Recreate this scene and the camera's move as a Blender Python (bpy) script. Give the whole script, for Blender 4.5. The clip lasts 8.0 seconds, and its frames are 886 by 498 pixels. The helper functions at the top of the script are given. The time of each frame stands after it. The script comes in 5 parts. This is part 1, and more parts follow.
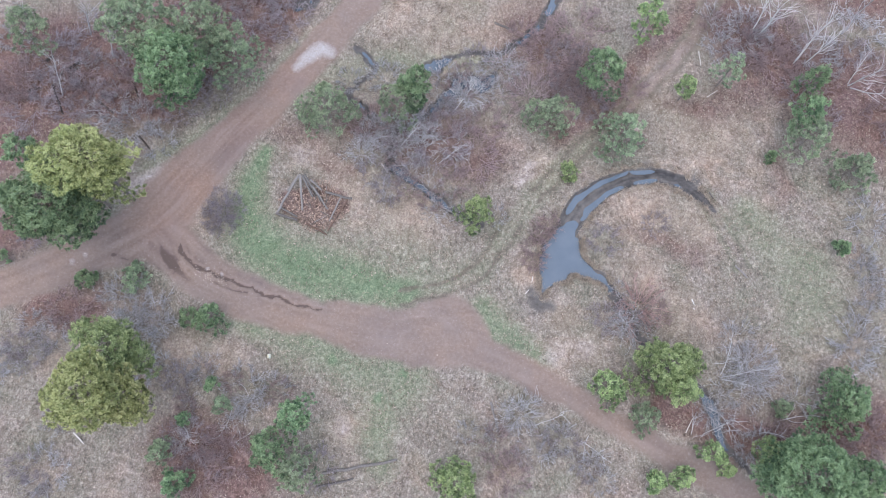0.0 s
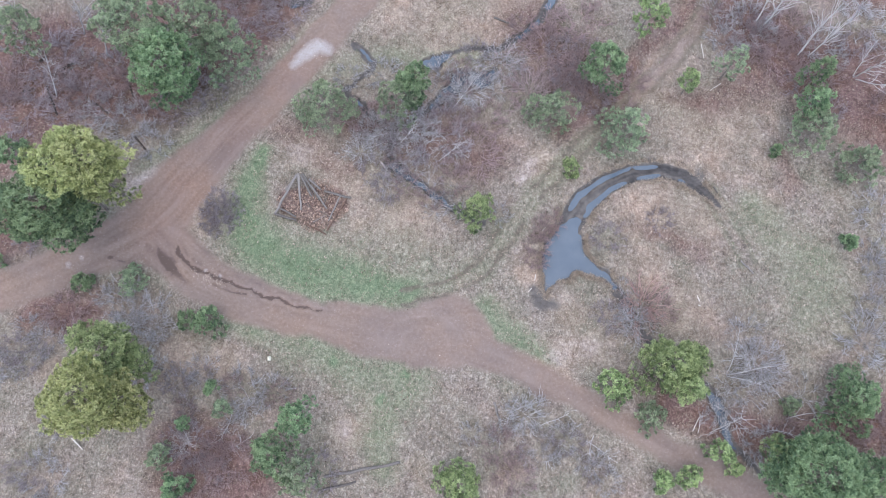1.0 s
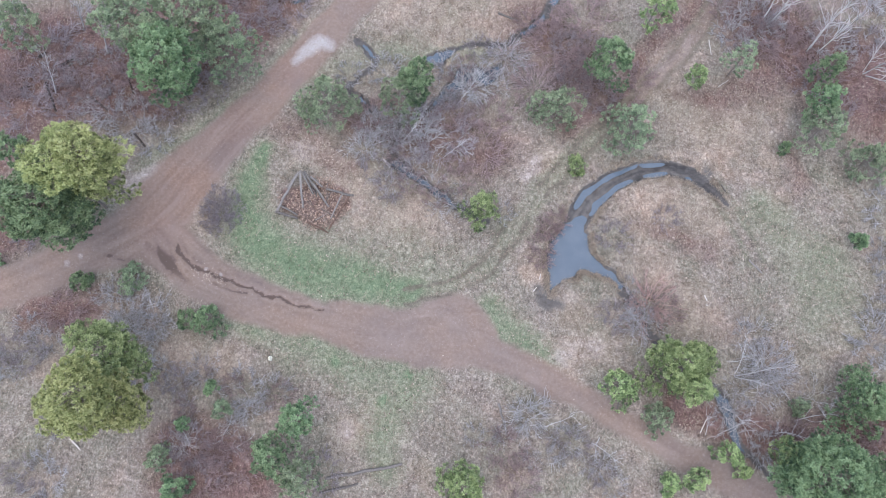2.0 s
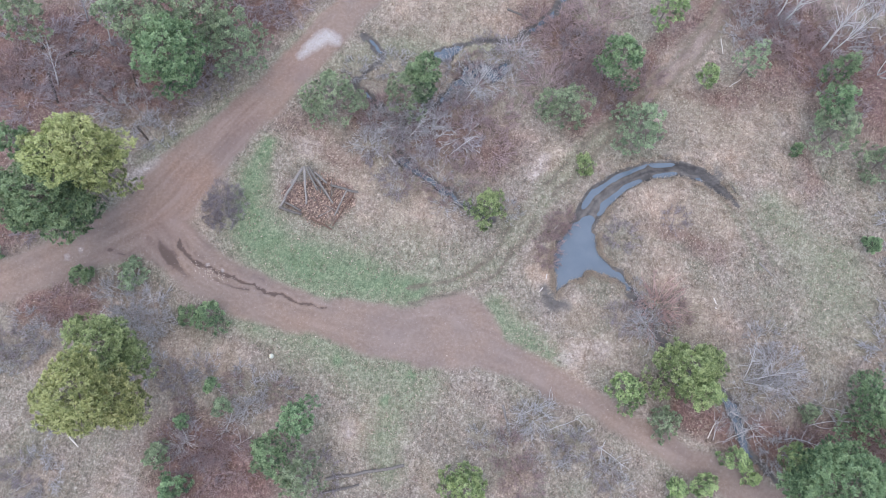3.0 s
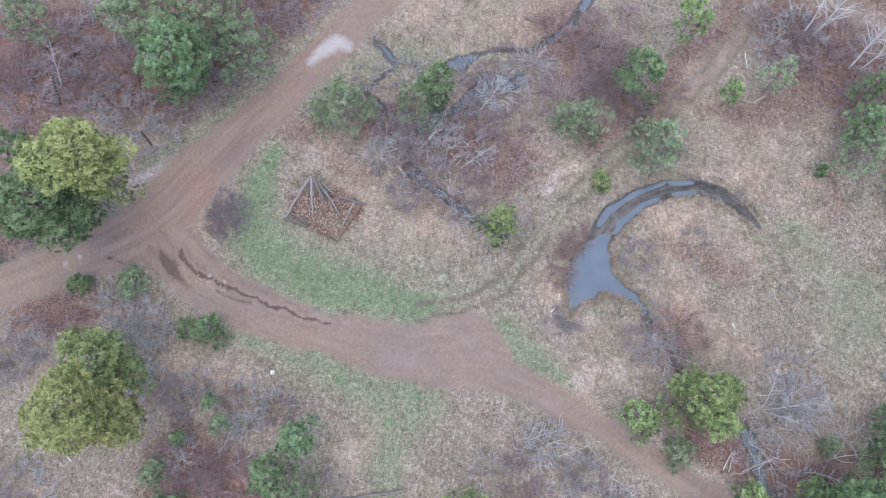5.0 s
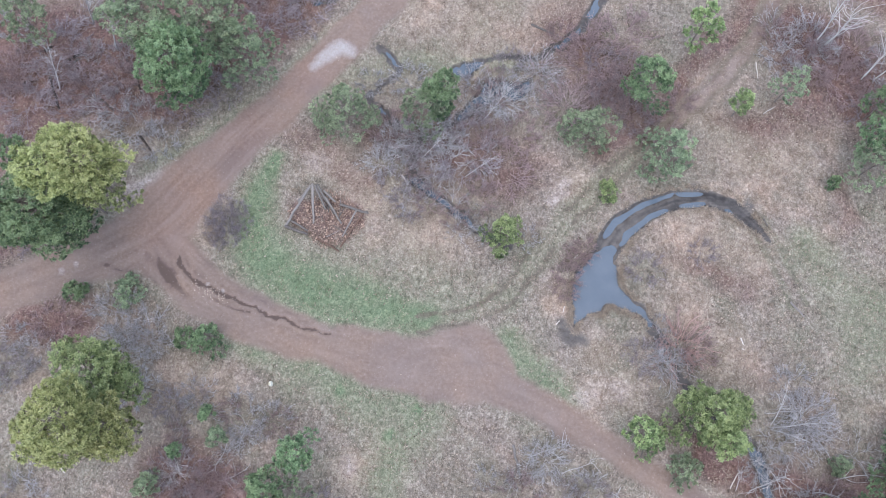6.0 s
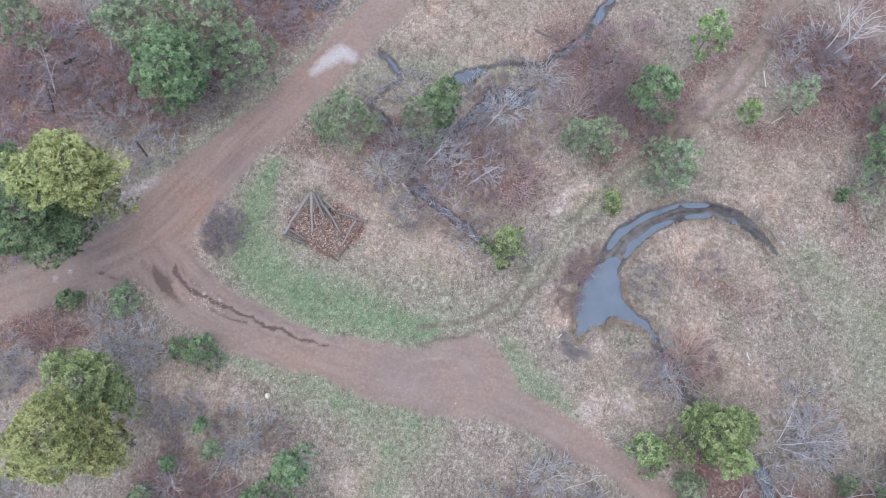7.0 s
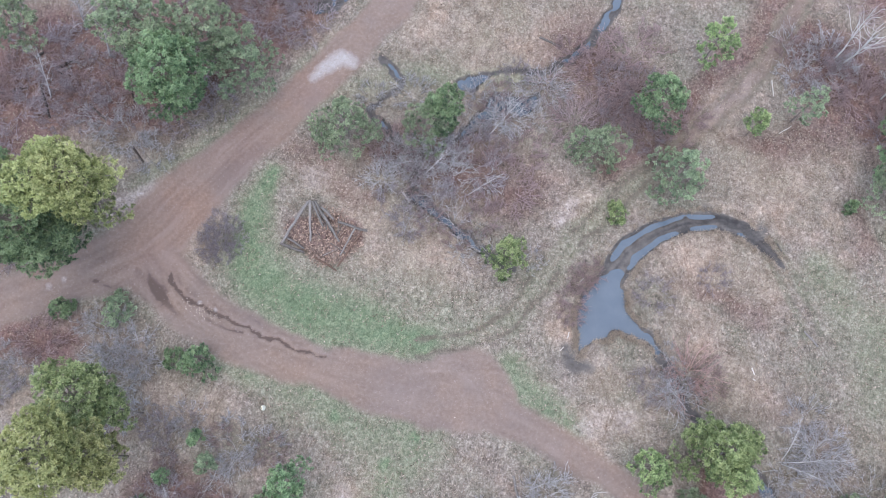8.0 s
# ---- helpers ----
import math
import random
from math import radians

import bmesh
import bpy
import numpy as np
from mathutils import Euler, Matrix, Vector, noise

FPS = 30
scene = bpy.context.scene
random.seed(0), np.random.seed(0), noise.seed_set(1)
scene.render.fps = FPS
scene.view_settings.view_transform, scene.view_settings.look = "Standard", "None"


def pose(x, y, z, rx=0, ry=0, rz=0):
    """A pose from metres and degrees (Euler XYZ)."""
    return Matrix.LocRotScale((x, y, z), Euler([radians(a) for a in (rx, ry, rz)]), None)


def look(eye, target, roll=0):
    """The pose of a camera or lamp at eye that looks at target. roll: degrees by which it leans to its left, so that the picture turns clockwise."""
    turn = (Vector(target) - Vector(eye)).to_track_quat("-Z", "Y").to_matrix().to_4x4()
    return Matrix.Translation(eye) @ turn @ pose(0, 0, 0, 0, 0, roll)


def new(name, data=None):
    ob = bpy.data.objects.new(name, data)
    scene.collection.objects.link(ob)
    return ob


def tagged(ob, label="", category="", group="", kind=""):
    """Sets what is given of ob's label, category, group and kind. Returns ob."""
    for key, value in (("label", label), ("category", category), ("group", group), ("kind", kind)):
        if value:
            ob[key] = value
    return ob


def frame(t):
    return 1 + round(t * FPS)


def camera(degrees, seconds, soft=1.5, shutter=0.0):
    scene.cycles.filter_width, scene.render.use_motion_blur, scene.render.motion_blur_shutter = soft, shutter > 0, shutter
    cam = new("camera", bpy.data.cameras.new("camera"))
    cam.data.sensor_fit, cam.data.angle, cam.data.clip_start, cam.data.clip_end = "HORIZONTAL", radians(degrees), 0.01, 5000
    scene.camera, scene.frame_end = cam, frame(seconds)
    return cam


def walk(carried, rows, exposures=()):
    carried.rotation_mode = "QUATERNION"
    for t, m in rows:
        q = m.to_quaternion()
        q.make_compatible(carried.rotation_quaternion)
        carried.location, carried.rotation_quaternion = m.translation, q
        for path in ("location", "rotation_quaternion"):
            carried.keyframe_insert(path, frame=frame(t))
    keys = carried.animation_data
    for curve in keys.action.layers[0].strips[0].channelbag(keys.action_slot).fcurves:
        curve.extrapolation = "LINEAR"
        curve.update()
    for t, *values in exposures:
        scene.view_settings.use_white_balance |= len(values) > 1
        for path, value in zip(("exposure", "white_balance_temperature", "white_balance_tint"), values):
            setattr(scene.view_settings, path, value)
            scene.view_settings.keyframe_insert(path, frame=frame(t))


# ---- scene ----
cam = camera(59.1, 8.0, soft=0.9)
PATH = [
    (0, (0.506, -1.421, 83.195), (0.489, -0.892, 81.266), 6.2),
    (0.5, (0.472, -1.062, 82.661), (0.457, -0.54, 80.73), 5.8),
    (1, (0.472, -0.83, 82.092), (0.453, -0.311, 80.161), 5.3),
    (1.5, (0.446, -0.708, 81.525), (0.424, -0.19, 79.594), 4.9),
    (3, (0.271, -0.603, 79.587), (0.235, -0.084, 77.656), 4.3),
    (3.5, (0.224, -0.218, 79.025), (0.183, 0.301, 77.094), 4.1),
    (4, (0.114, 0.285, 78.493), (0.067, 0.804, 76.562), 3.8),
    (4.5, (0.003, 0.915, 77.952), (-0.05, 1.433, 76.021), 3.5),
    (6, (-0.325, 2.804, 76.12), (-0.391, 3.324, 74.19), 3.1),
    (6.5, (-0.464, 3.511, 75.599), (-0.531, 4.029, 73.669), 3.2),
    (7, (-0.565, 4.255, 75.026), (-0.633, 4.772, 73.095), 3.3),
    (7.5, (-0.633, 5.003, 74.476), (-0.703, 5.518, 72.544), 3.3),
    (8, (-0.643, 5.708, 73.989), (-0.716, 6.221, 72.057), 3.2),
]
EXPOSURES = [(0, 1.0, 6350, 11.5), (8, 1.0, 6350, 11.5)]
walk(cam, [(t, look(eye, target, roll)) for t, eye, target, roll in PATH], EXPOSURES)

# ---- light: a bright overcast sky ----
world = bpy.data.worlds.new("overcast_sky")
scene.world = world
world.use_nodes = True
wn = world.node_tree.nodes
sky = wn.new("ShaderNodeTexSky")
sky.sky_type = "NISHITA"
sky.sun_disc = False
sky.sun_elevation = radians(78)
sky.sun_rotation = radians(200)
sky.air_density, sky.dust_density, sky.ozone_density = 1.0, 1.5, 1.0
world.node_tree.links.new(sky.outputs[0], wn["Background"].inputs[0])
wn["Background"].inputs[1].default_value = 0.15
sun_data = bpy.data.lights.new("sun", "SUN")
sun_data.energy, sun_data.angle, sun_data.color = 1.5, radians(110), (0.99, 0.98, 0.985)
sun = new("sun", sun_data)
sun.rotation_euler = (radians(12), 0, radians(-20))

# ---- plan, in metres: polylines of x, y, half width and patches ----
ROAD_MAIN = [
    (-12.56, 55.83, 1.93), (-13.97, 50.85, 2.04), (-18.12, 42.93, 2.19), (-23.61, 34.41, 2.26), (-26.27, 30.47, 2.68), (-28.68, 26.65, 3.15), (-30.77,
    22.61, 3.61), (-33.15, 19.28, 3.2), (-36.55, 16.5, 2.8), (-40.78, 13.64, 2.41), (-46.54, 9.98, 2.14), (-51.02, 6.55, 2.12)]
ROAD_EAST = [
    (-30.73, 18.33, 2.95), (-25.51, 14.58, 2.43), (-18.93, 12.69, 2.3), (-12.61, 11.72, 2.05), (-6.97, 11.2, 2.6), (-1.5, 11.6, 3.4), (1.6, 12.3,
    3.9), (3.3, 11.9, 2.9), (5.4, 10.7, 1.9), (9.67, 9.38, 1.57), (14.67, 7.68, 1.32), (19.65, 5.61, 1.37), (24.56, 3.5, 1.54), (29.99, 1.39, 1.65), (34.74, -0.21,
    1.76), (41.77, -2.85, 1.75)]
TRACK = [
    (-2.6, 15.9, 0.35), (0.5, 16.7, 0.5), (2.9, 18.2, 0.7), (4.5, 20.1, 0.75), (5.6, 22.0, 0.75), (6.5, 24.4, 0.8), (7.5, 26.6, 0.85), (9.3, 29.3, 0.9), (12.0, 33.0, 0.9), (14.9, 36.6, 0.9), (18.2, 40.2, 1.0)]
PATH_N = [
    (18.4, 40.4, 1.2), (20.4, 43.7, 1.5), (23.4, 47.4, 1.6), (25.6, 51.3, 1.3), (27.7, 56.5, 1.15), (29.9, 62.5, 1.15)]
POND = [
    (13.44, 25.96, 0.89), (12.97, 24.17, 1.77), (12.64, 22.35, 2.32), (12.17, 20.78, 1.75), (11.47, 19.01, 0.75), (11.26, 17.96, 0.25)]
POND2 = [
    (13.57, 22.48, 1.76), (15.57, 21.28, 0.88), (17.18, 20.73, 0.56), (18.52, 19.77, 0.37)]
ARC = [
    (13.23, 26.06, 1.4), (14.58, 28.82, 1.54), (16.95, 31.21, 1.29), (19.74, 32.87, 1.1), (22.94, 33.62, 0.98), (25.57, 33.18, 0.91), (27.91, 31.73,
    0.65), (29.66, 30.22, 0.26)]
CREEK_N = [
    (10.43, 59.46, 0.42), (9.16, 54.47, 0.41), (8.2, 52.36, 0.34), (7.2, 50.11, 0.41), (5.71, 48.12, 0.34), (2.9, 45.94, 0.13), (0.19, 45.98, 0.13),
    (-2.37, 44.83, 0.13), (-3.89, 43.62, 0.67), (-4.95, 43.09, 0.47)]
WET = [
    (3.0, 43.6, 0.25), (1.9, 42.0, 0.85), (-1.0, 41.7, 1.0), (-2.1, 39.6, 0.6), (-4.6, 36.8, 0.15), (-7.51, 34.34, 0.19), (-7.83, 32.18, 0.26), (-7.42, 30.36, 0.51),
    (-5.06, 28.92, 0.45), (-1.92, 27.2, 0.38), (0.98, 25.61, 0.25), (3.51, 24.77, 0.19)]
CREEK_W = [
    (-13.7, 44.3, 0.2), (-12.4, 43.6, 0.3), (-11.3, 42.4, 0.26), (-11.2, 41.5, 0.08), (-12.6, 40.0, 0.05), (-13.7, 38.4, 0.14), (-12.0, 37.1, 0.36), (-11.0, 36.2, 0.25), (-8.2, 34.6, 0.06)]
CREEK_S = [
    (18.67, 19.34, 0.31), (19.93, 17.62, 0.37), (21.66, 15.05, 0.31), (24.29, 12.35, 0.18), (28.86, 9.97, 0.3), (30.13, 8.65, 0.48), (30.95, 6.41, 0.42),
    (31.74, 4.49, 0.24), (33.15, 3.42, 0.12), (34.66, 2.31, 0.12), (38.81, 0.9, 0.12)]
RUT = [
    (-28.9, 17.6, 0.13), (-28.3, 16.7, 0.18), (-26.8, 15.7, 0.15), (-24.9, 15.25, 0.12), (-23.2, 14.7, 0.16), (-20.7, 14.2, 0.12), (-18.5, 13.6, 0.13), (-16.3, 13.2, 0.1), (-14.2, 12.9, 0.08), (-12.4, 12.7, 0.05)]
GRAVEL = [
    (-20.3, 40.6, 0.5), (-19.2, 42.2, 0.95), (-18.0, 43.6, 1.0), (-16.6, 43.3, 0.75)]
RUT_LOW = [
    (-27.48, 15.06, 0.09), (-24.8, 14.17, 0.12), (-22.22, 13.66, 0.09), (-19.68, 13.33, 0.09), (-17.87, 13.53, 0.06)]
RUT_DARK = [
    (-30.8, 17.2, 0.3), (-29.6, 16.1, 0.65), (-28.5, 14.9, 0.7), (-27.2, 14.0, 0.3)]
RUT_FAINT = [
    (-35.68, 15.53, 0.18), (-32.82, 15.31, 0.18), (-31.53, 14.34, 0.24)]
THICKET_BOTTOM = [
    (5.53, 3.76, 1.77), (9.44, 0.84, 3.51), (15.62, 4, 3.56), (18.89, 0.44, 2.34)]
THICKET_WEST = [
    (-45, 2.58, 2.33), (-40.44, 5.62, 2.35), (-38.18, -6.83, 3.39)]
THICKET_EAST = [
    (48.54, 31.23, 2.6), (47.19, 23.12, 1.9), (46.52, 17.33, 3.12)]
THICKET_FORK = [
    (-37.44, 10.35, 2.39), (-31.89, 10.21, 2.99), (-28.58, 9.14, 1.79)]
THICKET_SOUTH = [
    (-26.37, 2.24, 2.33), (-18.21, 3.09, 3.52), (-22.24, -2.96, 3.44), (-17.69, -5.14, 3.42)]
ARC_TAIL = [
    (28.6, 31.4, 0.8), (30.2, 29.3, 0.8), (31.6, 26.8, 0.75), (32.6, 24.4, 0.7)]
MUD_BANK = [
    (9.7, 18.06, 0.74), (10.71, 16.74, 1.23), (12.25, 16.84, 0.86)]
PALE_PATH = [
    (19.9, 43.2, 0.5), (21.6, 45.6, 0.95), (23.4, 47.6, 0.8), (24.8, 50.0, 0.4)]
THATCH = [
    (-36.8, 22.2, 0.3), (-34.8, 23.9, 0.8), (-32.9, 25.8, 0.5)]
PALE_SPOT = [
    (7.03, 30.23, 0.39), (8.12, 32.11, 0.58)]
CREEK_FAR = [
    (-18.06, 53.37, 0.55), (-20.33, 49.86, 0.95), (-21.39, 48.91, 0.54)]
PINES_DARK = [
    (-31.15, 34.39, 3.1, 12.5), (-38.43, 18.15, 4, 13.5), (-41.51, 21.39, 1.8, 13.5), (-5.59, 37.18, 2, 9.2), (14.81, 43.45, 2.7, 8.4), (38.54, 45.48,
    2.0, 8), (37.9, 41.81, 2.3, 8), (43.04, 27.48, 1.3, 3), (-23.55, 10.24, 1.9, 4.2), (-25.72, 9.86, 1.2, 3), (-37.26, 12.34, 1.3, 3), (-21.72, 3.39, 1,
    3), (-24.06, -0.39, 1, 2.4), (-12.29, 1.32, 2.1, 7), (-13.91, -2.17, 2.6, 8), (-23.39, -6.45, 1.6, 4), (42.63, 10.49, 3.2, 6.5), (-46.75, 13.48, 1.1,
    3), (35.43, 37.46, 0.9, 2)]  # x, y, crown radius, height
PINES_PALE = [
    (-35.38, 38.86, 3.3, 12), (-29.17, 39.96, 2.7, 11.5), (-26.9, 39.02, 3.3, 9), (-49.14, 38.28, 2.7, 9), (-15.11, 35.06, 3, 6.8), (-7.62, 36.09, 2.6, 8), (9.42, 37.9, 2.9, 5.5),
    (17.94, 36.64, 2.8, 6.5), (29.02, 45.74, 1.9, 8), (38.28, 38.92, 2.4, 7), (44.05, 36.75, 2.6, 5), (-32.44, 13.32, 1.6, 1.8), (-19.96, 1.58, 1, 4),
    (-11.19, -3.76, 2.2, 7), (-25.54, -3.99, 1.4, 2.6), (22.65, 6.09, 1.6, 2.8), (37.25, 9.19, 1.2, 2.2)]  # x, y, crown radius, height
PINES_LIGHT = [
    (24.63, 43.25, 1.4, 5.6), (18.35, 8.66, 2.1, 5.2), (2.92, 25.3, 2.2, 5.3), (12.55, 31.95, 1.4, 2.2), (24.47, 11.34, 3.6,
    7.8), (26.04, 9.46, 2.2, 7), (30.09, 3.67, 1.5, 3.3), (31.75, 2.09, 1.1, 2.2), (24.48, 0.09, 1.4, 3.2), (27.17, 0.57, 1.4, 3.2), (19.44, 50.86, 2.1,
    8.2), (4.21, -2.76, 2.5, 5.5), (35.83, 3.61, 2.3, 6)]  # x, y, crown radius, height
PINES_GOLDEN = [
    (-34.9, 22.1, 3.4, 15.5), (-37.2, 20.8, 2.9, 15.0), (-29.5, 0.9, 3.2, 16.0), (-27.8, 0.5, 2.6, 12.5)]  # x, y, crown radius, height
PINES_DEEP = [
    (38.14, 2.36, 4.3, 9.5), (44.37, 2.88, 3.1, 8)]  # x, y, crown radius, height
PINES_OLIVE = [
    (-30.5, 5.0, 3.1, 11), (-27.5, 4.5, 1.9, 8)]  # x, y, crown radius, height
BRUSH_GREY = [
    (34.59, 13.09, 2.8), (33.77, 10.58, 2.3), (-13.62, 39.86, 1.7), (-39.9, 32.27, 2.7), (-36.71, 31.2, 2.8), (-34, 29.31, 2.3), (-9.86, 41.16, 2.2),
    (-2.38, 39.75, 3), (-6.19, 34.39, 2.8), (32.01, 53.62, 3.3), (29.38, 51.3, 2.5), (40.89, 52.31, 2.7), (45.99, 55.4, 3.5), (47.14, 31.78, 2.7), (45.47,
    16.94, 3), (46.76, 25.46, 1.9), (-32.24, 10.31, 2.8), (-34.08, 11.59, 2.1), (-29.46, 9.36, 2.5), (-29.52, 4.07, 2.1), (10.35, 4.97, 2.1), (14.1, 2.9,
    2), (-36.56, -7.16, 2.6), (32.68, 15.87, 2.1), (34.84, 4.9, 2.2), (3.4, 43.93, 2.7), (-18.66, 3.25, 2.6), (-15.78, 3.65, 2.0), (-23.18, 4.96, 1.8)]  # x, y, radius
BRUSH_PURPLE = [
    (-26.37, 47.24, 3.3), (-22.29, 47.11, 3), (-32.05, 33.46, 2.7), (-28.71, 36.11, 2.1), (-47.84, 37.54, 3.9), (-43.07, 33.21, 3.2), (-48.95, 30.9, 3.1),
    (-43.48, 41.18, 3.6), (-2.2, 33.73, 3.9), (-5.81, 31.8, 2.6), (17.3, 24.77, 2), (18.3, 16.3, 2), (-40.88, 4.24, 2), (-23.27, -2.55, 2.6), (-9.26, 29.22, 1.9), (-32.04, 39.24, 2.6), (-44.53, 17.37, 2.4), (22.77, 27.54, 1.6), (-9.75,
    -3.49, 2.3)]  # x, y, radius
BRUSH_RED = [
    (8.14, 1.22, 2.2), (9.92, -1.62, 2.1), (11.21, 25.85, 1.4), (9.96, 22.72, 1.6), (9.82, 21.08, 1.4), (10.52, 24.63, 1.1), (7.39, 40.87, 3.3), (1.42,
    33.23, 3.6), (-10.51, 34.94, 2.6), (9.05, 47.41, 3.9), (11.83, 50.11, 3.7), (10.37, 24.87, 1.5), (-38.6, 9.09, 2.4), (-21.42, -5.64, 2.8), (-17.91,
    -3.21, 2.5), (47.2, 7.47, 2.6), (36.19, 49.7, 3.4), (34.12, 51.65, 3.1), (2.59, 36.92, 2.6), (43.06, 7.19, 2.4), (19.04, 44.1, 1.9), (23.42, 17.52,
    1.8), (11.68, 44.46, 2.7), (36.79, 53.59, 3), (39.59, 47.24, 2.4), (-37.45, 36.95, 2.6), (-51.17, 34.13, 2.9)]  # x, y, radius
BRUSH_WHITE = [
    (0.17, 40.5, 3), (-10.87, 31.18, 2.4), (-4.06, 33.1, 3.1), (-0.89, 33.58, 2.8), (-5.19, 29.83, 1.9), (20.49, 15.68, 2.7), (34, 12.71, 2.8), (31.66,
    10.88, 2.4), (30.28, 8.03, 2.3), (-19.16, 0, 1.7), (-27.64, 4.93, 2), (-25.36, 4.07, 1.7), (-29.52, 7.05, 1.8), (39.16, 10.45, 2.3), (-7.18, 26.15,
    1.4), (18.07, 1.17, 2), (-2.71, 28.15, 2.1), (35.24, 11.38, 2.2)]  # x, y, radius
GREEN_CRESCENT = [
    (-21.4, 29.9, 0.6), (-22.3, 26.4, 1.0), (-22.5, 22.6, 1.5), (-21.3, 19.6, 2.0), (-18.0, 17.6, 2.5), (-14.0, 16.6, 2.6), (-10.0, 16.3, 2.4), (-6.4, 16.2, 1.9), (-2.8, 16.3, 1.2)]
GREEN_SOUTH = [
    (-22.0, 10.4, 0.6), (-16.8, 9.5, 1.3), (-12.2, 8.8, 1.8), (-8.5, 7.6, 2.1), (-4.5, 6.7, 2.2), (-1.5, 6.6, 1.6), (-3.6, 3.8, 1.8), (-4.6, 0.6, 1.4), (-3.6, -2.4, 1.0)]
GREEN_EAST = [
    (33.0, 31.0, 1.1), (36.2, 27.4, 2.0), (39.4, 25.2, 2.7), (40.6, 20.6, 2.6)]
GREEN_NORTH = [
    (-18.83, 38.75, 0.92), (-15.25, 41.14, 1.45), (-12.1, 42.36, 1.19), (0.31, 45.01, 1.07), (-0.97, 44.44, 1.47)]
VERGE = [
    (-15.26, 49.09, 0.68), (-20.42, 43.71, 0.66), (-23.35, 38.06, 0.91), (-27.05, 33.53, 0.9), (-31.2, 28.69, 0.76), (-34.4, 25.8, 0.63)]
GREEN_FORK = [
    (4.9, 15.4, 1.0), (5.9, 13.6, 1.7), (7.8, 12.7, 1.7), (10.0, 11.9, 1.2), (12.4, 10.6, 0.6)]
GREEN_FADE = [
    (-15.0, 19.6, 1.8), (-9.2, 19.4, 2.8), (-5.0, 18.9, 2.8), (-1.0, 18.2, 2.2), (2.7, 18.9, 1.4)]
GREEN_POND = [
    (3.85, 13.35, 1.49), (4.77, 11.76, 1.14), (6.85, 10.37, 1.25), (10.08, 9.63, 0.9)]
MUD_FRINGE = [
    (10.35, 19.42, 0.47), (9.28, 17.15, 1.16), (8.48, 15.55, 1.27), (10.23, 15.53, 0.81)]
LITTER_WOOD = [
    (-57.37, 29.31, 9.46), (-46.14, 36.05, 7.74), (-36.4, 39.75, 7.19), (-27.88, 47.13, 5.69), (-23.07, 54.17, 4.1)]
LITTER_FORK = [
    (-41.49, 9.46, 2.14), (-37.21, 9.45, 2.03)]
LITTER_SOUTH = [
    (-24.83, -1.89, 2.07), (-22.69, -3.58, 4.29), (-17.01, -5.6, 3.42)]
LITTER_NORTH = [
    (7.26, 49.5, 4.22), (12.52, 44.27, 3.22), (16.47, 41.19, 1.6)]
LITTER_PINES = [
    (11.88, 36.9, 1.57), (15.54, 40.32, 2.52), (18.5, 45.18, 2.02), (22.13, 51.8, 1.51)]
LITTER_GLADE = [
    (26.37, 42.69, 1.74), (31.28, 45.27, 2.7), (37.28, 47.3, 3.4)]
LITTER_PATH = [
    (21.69, 47.92, 0.95), (24.76, 53.76, 2.07), (27.89, 60.6, 2.82)]
LITTER_EAST = [
    (30.92, 54.72, 4.17), (36.54, 50.2, 4.8), (43.35, 47.48, 6.14), (52.72, 44.47, 7.46)]
LITTER_FAR = [
    (39.06, 63.99, 4.28), (48.93, 62.29, 4.99)]
LITTER_BEND = [
    (35.9, 38.5, 0.5), (36.3, 34.6, 0.7), (37.3, 32.4, 0.6)]
BROWN_PATCH = [
    (20.8, 25.8, 0.6), (23.6, 25.4, 1.0), (26.7, 23.6, 1.2)]
LITTER_CREEK = [
    (24.28, 7.84, 1.44), (31, 5.25, 2.03), (38.71, 6.32, 2.04), (44.67, 7.73, 2.42), (51.88, 9.61, 3.04)]
LITTER_BRUSH = [
    (-11.58, 35.15, 1.95), (-4.89, 34.38, 3.24), (2.44, 33.36, 3.56)]
LITTER_HUT = [
    (-20.41, 33.11, 2.06), (-16.27, 31.97, 1.93), (-12.63, 29.72, 1.92)]
LITTER_FLOOR = [
    (-17.42, 24.24, 1.63), (-14.53, 24.13, 2.63), (-13.07, 24.88, 1.89)]
LITTER_WEST = [
    (-50.99, 16.67, 3.04), (-46.6, 16.66, 3.04), (-42.81, 18.85, 1.84)]
STRAW = [
    (-2.99, 49.46, 7.5), (-9.79, 49.17, 4.1), (3.64, 51.26, 4.1), (22.24, 29.4, 4.5), (27.45, 28.14, 3.8), (28.2, 39.34, 6), (23.39, 42.24, 2.7), (13.1,
    11.38, 2.7), (16.66, 12.49, 2.4), (9.71, 20.3, 2.2), (-4.77, 24.76, 4.4), (-11.54, 27.14, 3.8), (-35.08, 23.32, 1.4), (-33.54, 24.9, 1.3), (-25.55,
    6.52, 3), (-27.71, 4.12, 2.7), (-21.78, 5.85, 2.4), (-7.09, 0.85, 2.3), (22.1, 22.09, 3.1), (26.13, 17.56, 3.7), (9.72, 32.35, 2.6), (-16.02, 30.6,
    2.6), (13.89, 15.81, 2.5), (21.79, 46.43, 2.7)]  # x, y, radius
WORN = [
    (1.6, 14.0, 2.0), (20.1, 43.7, 1.9), (23.4, 47.4, 2.0), (25.4, 51.3, 1.9), (26.9, 54.1, 1.8), (-9.57, 11.85, 1.8)]  # x, y, radius
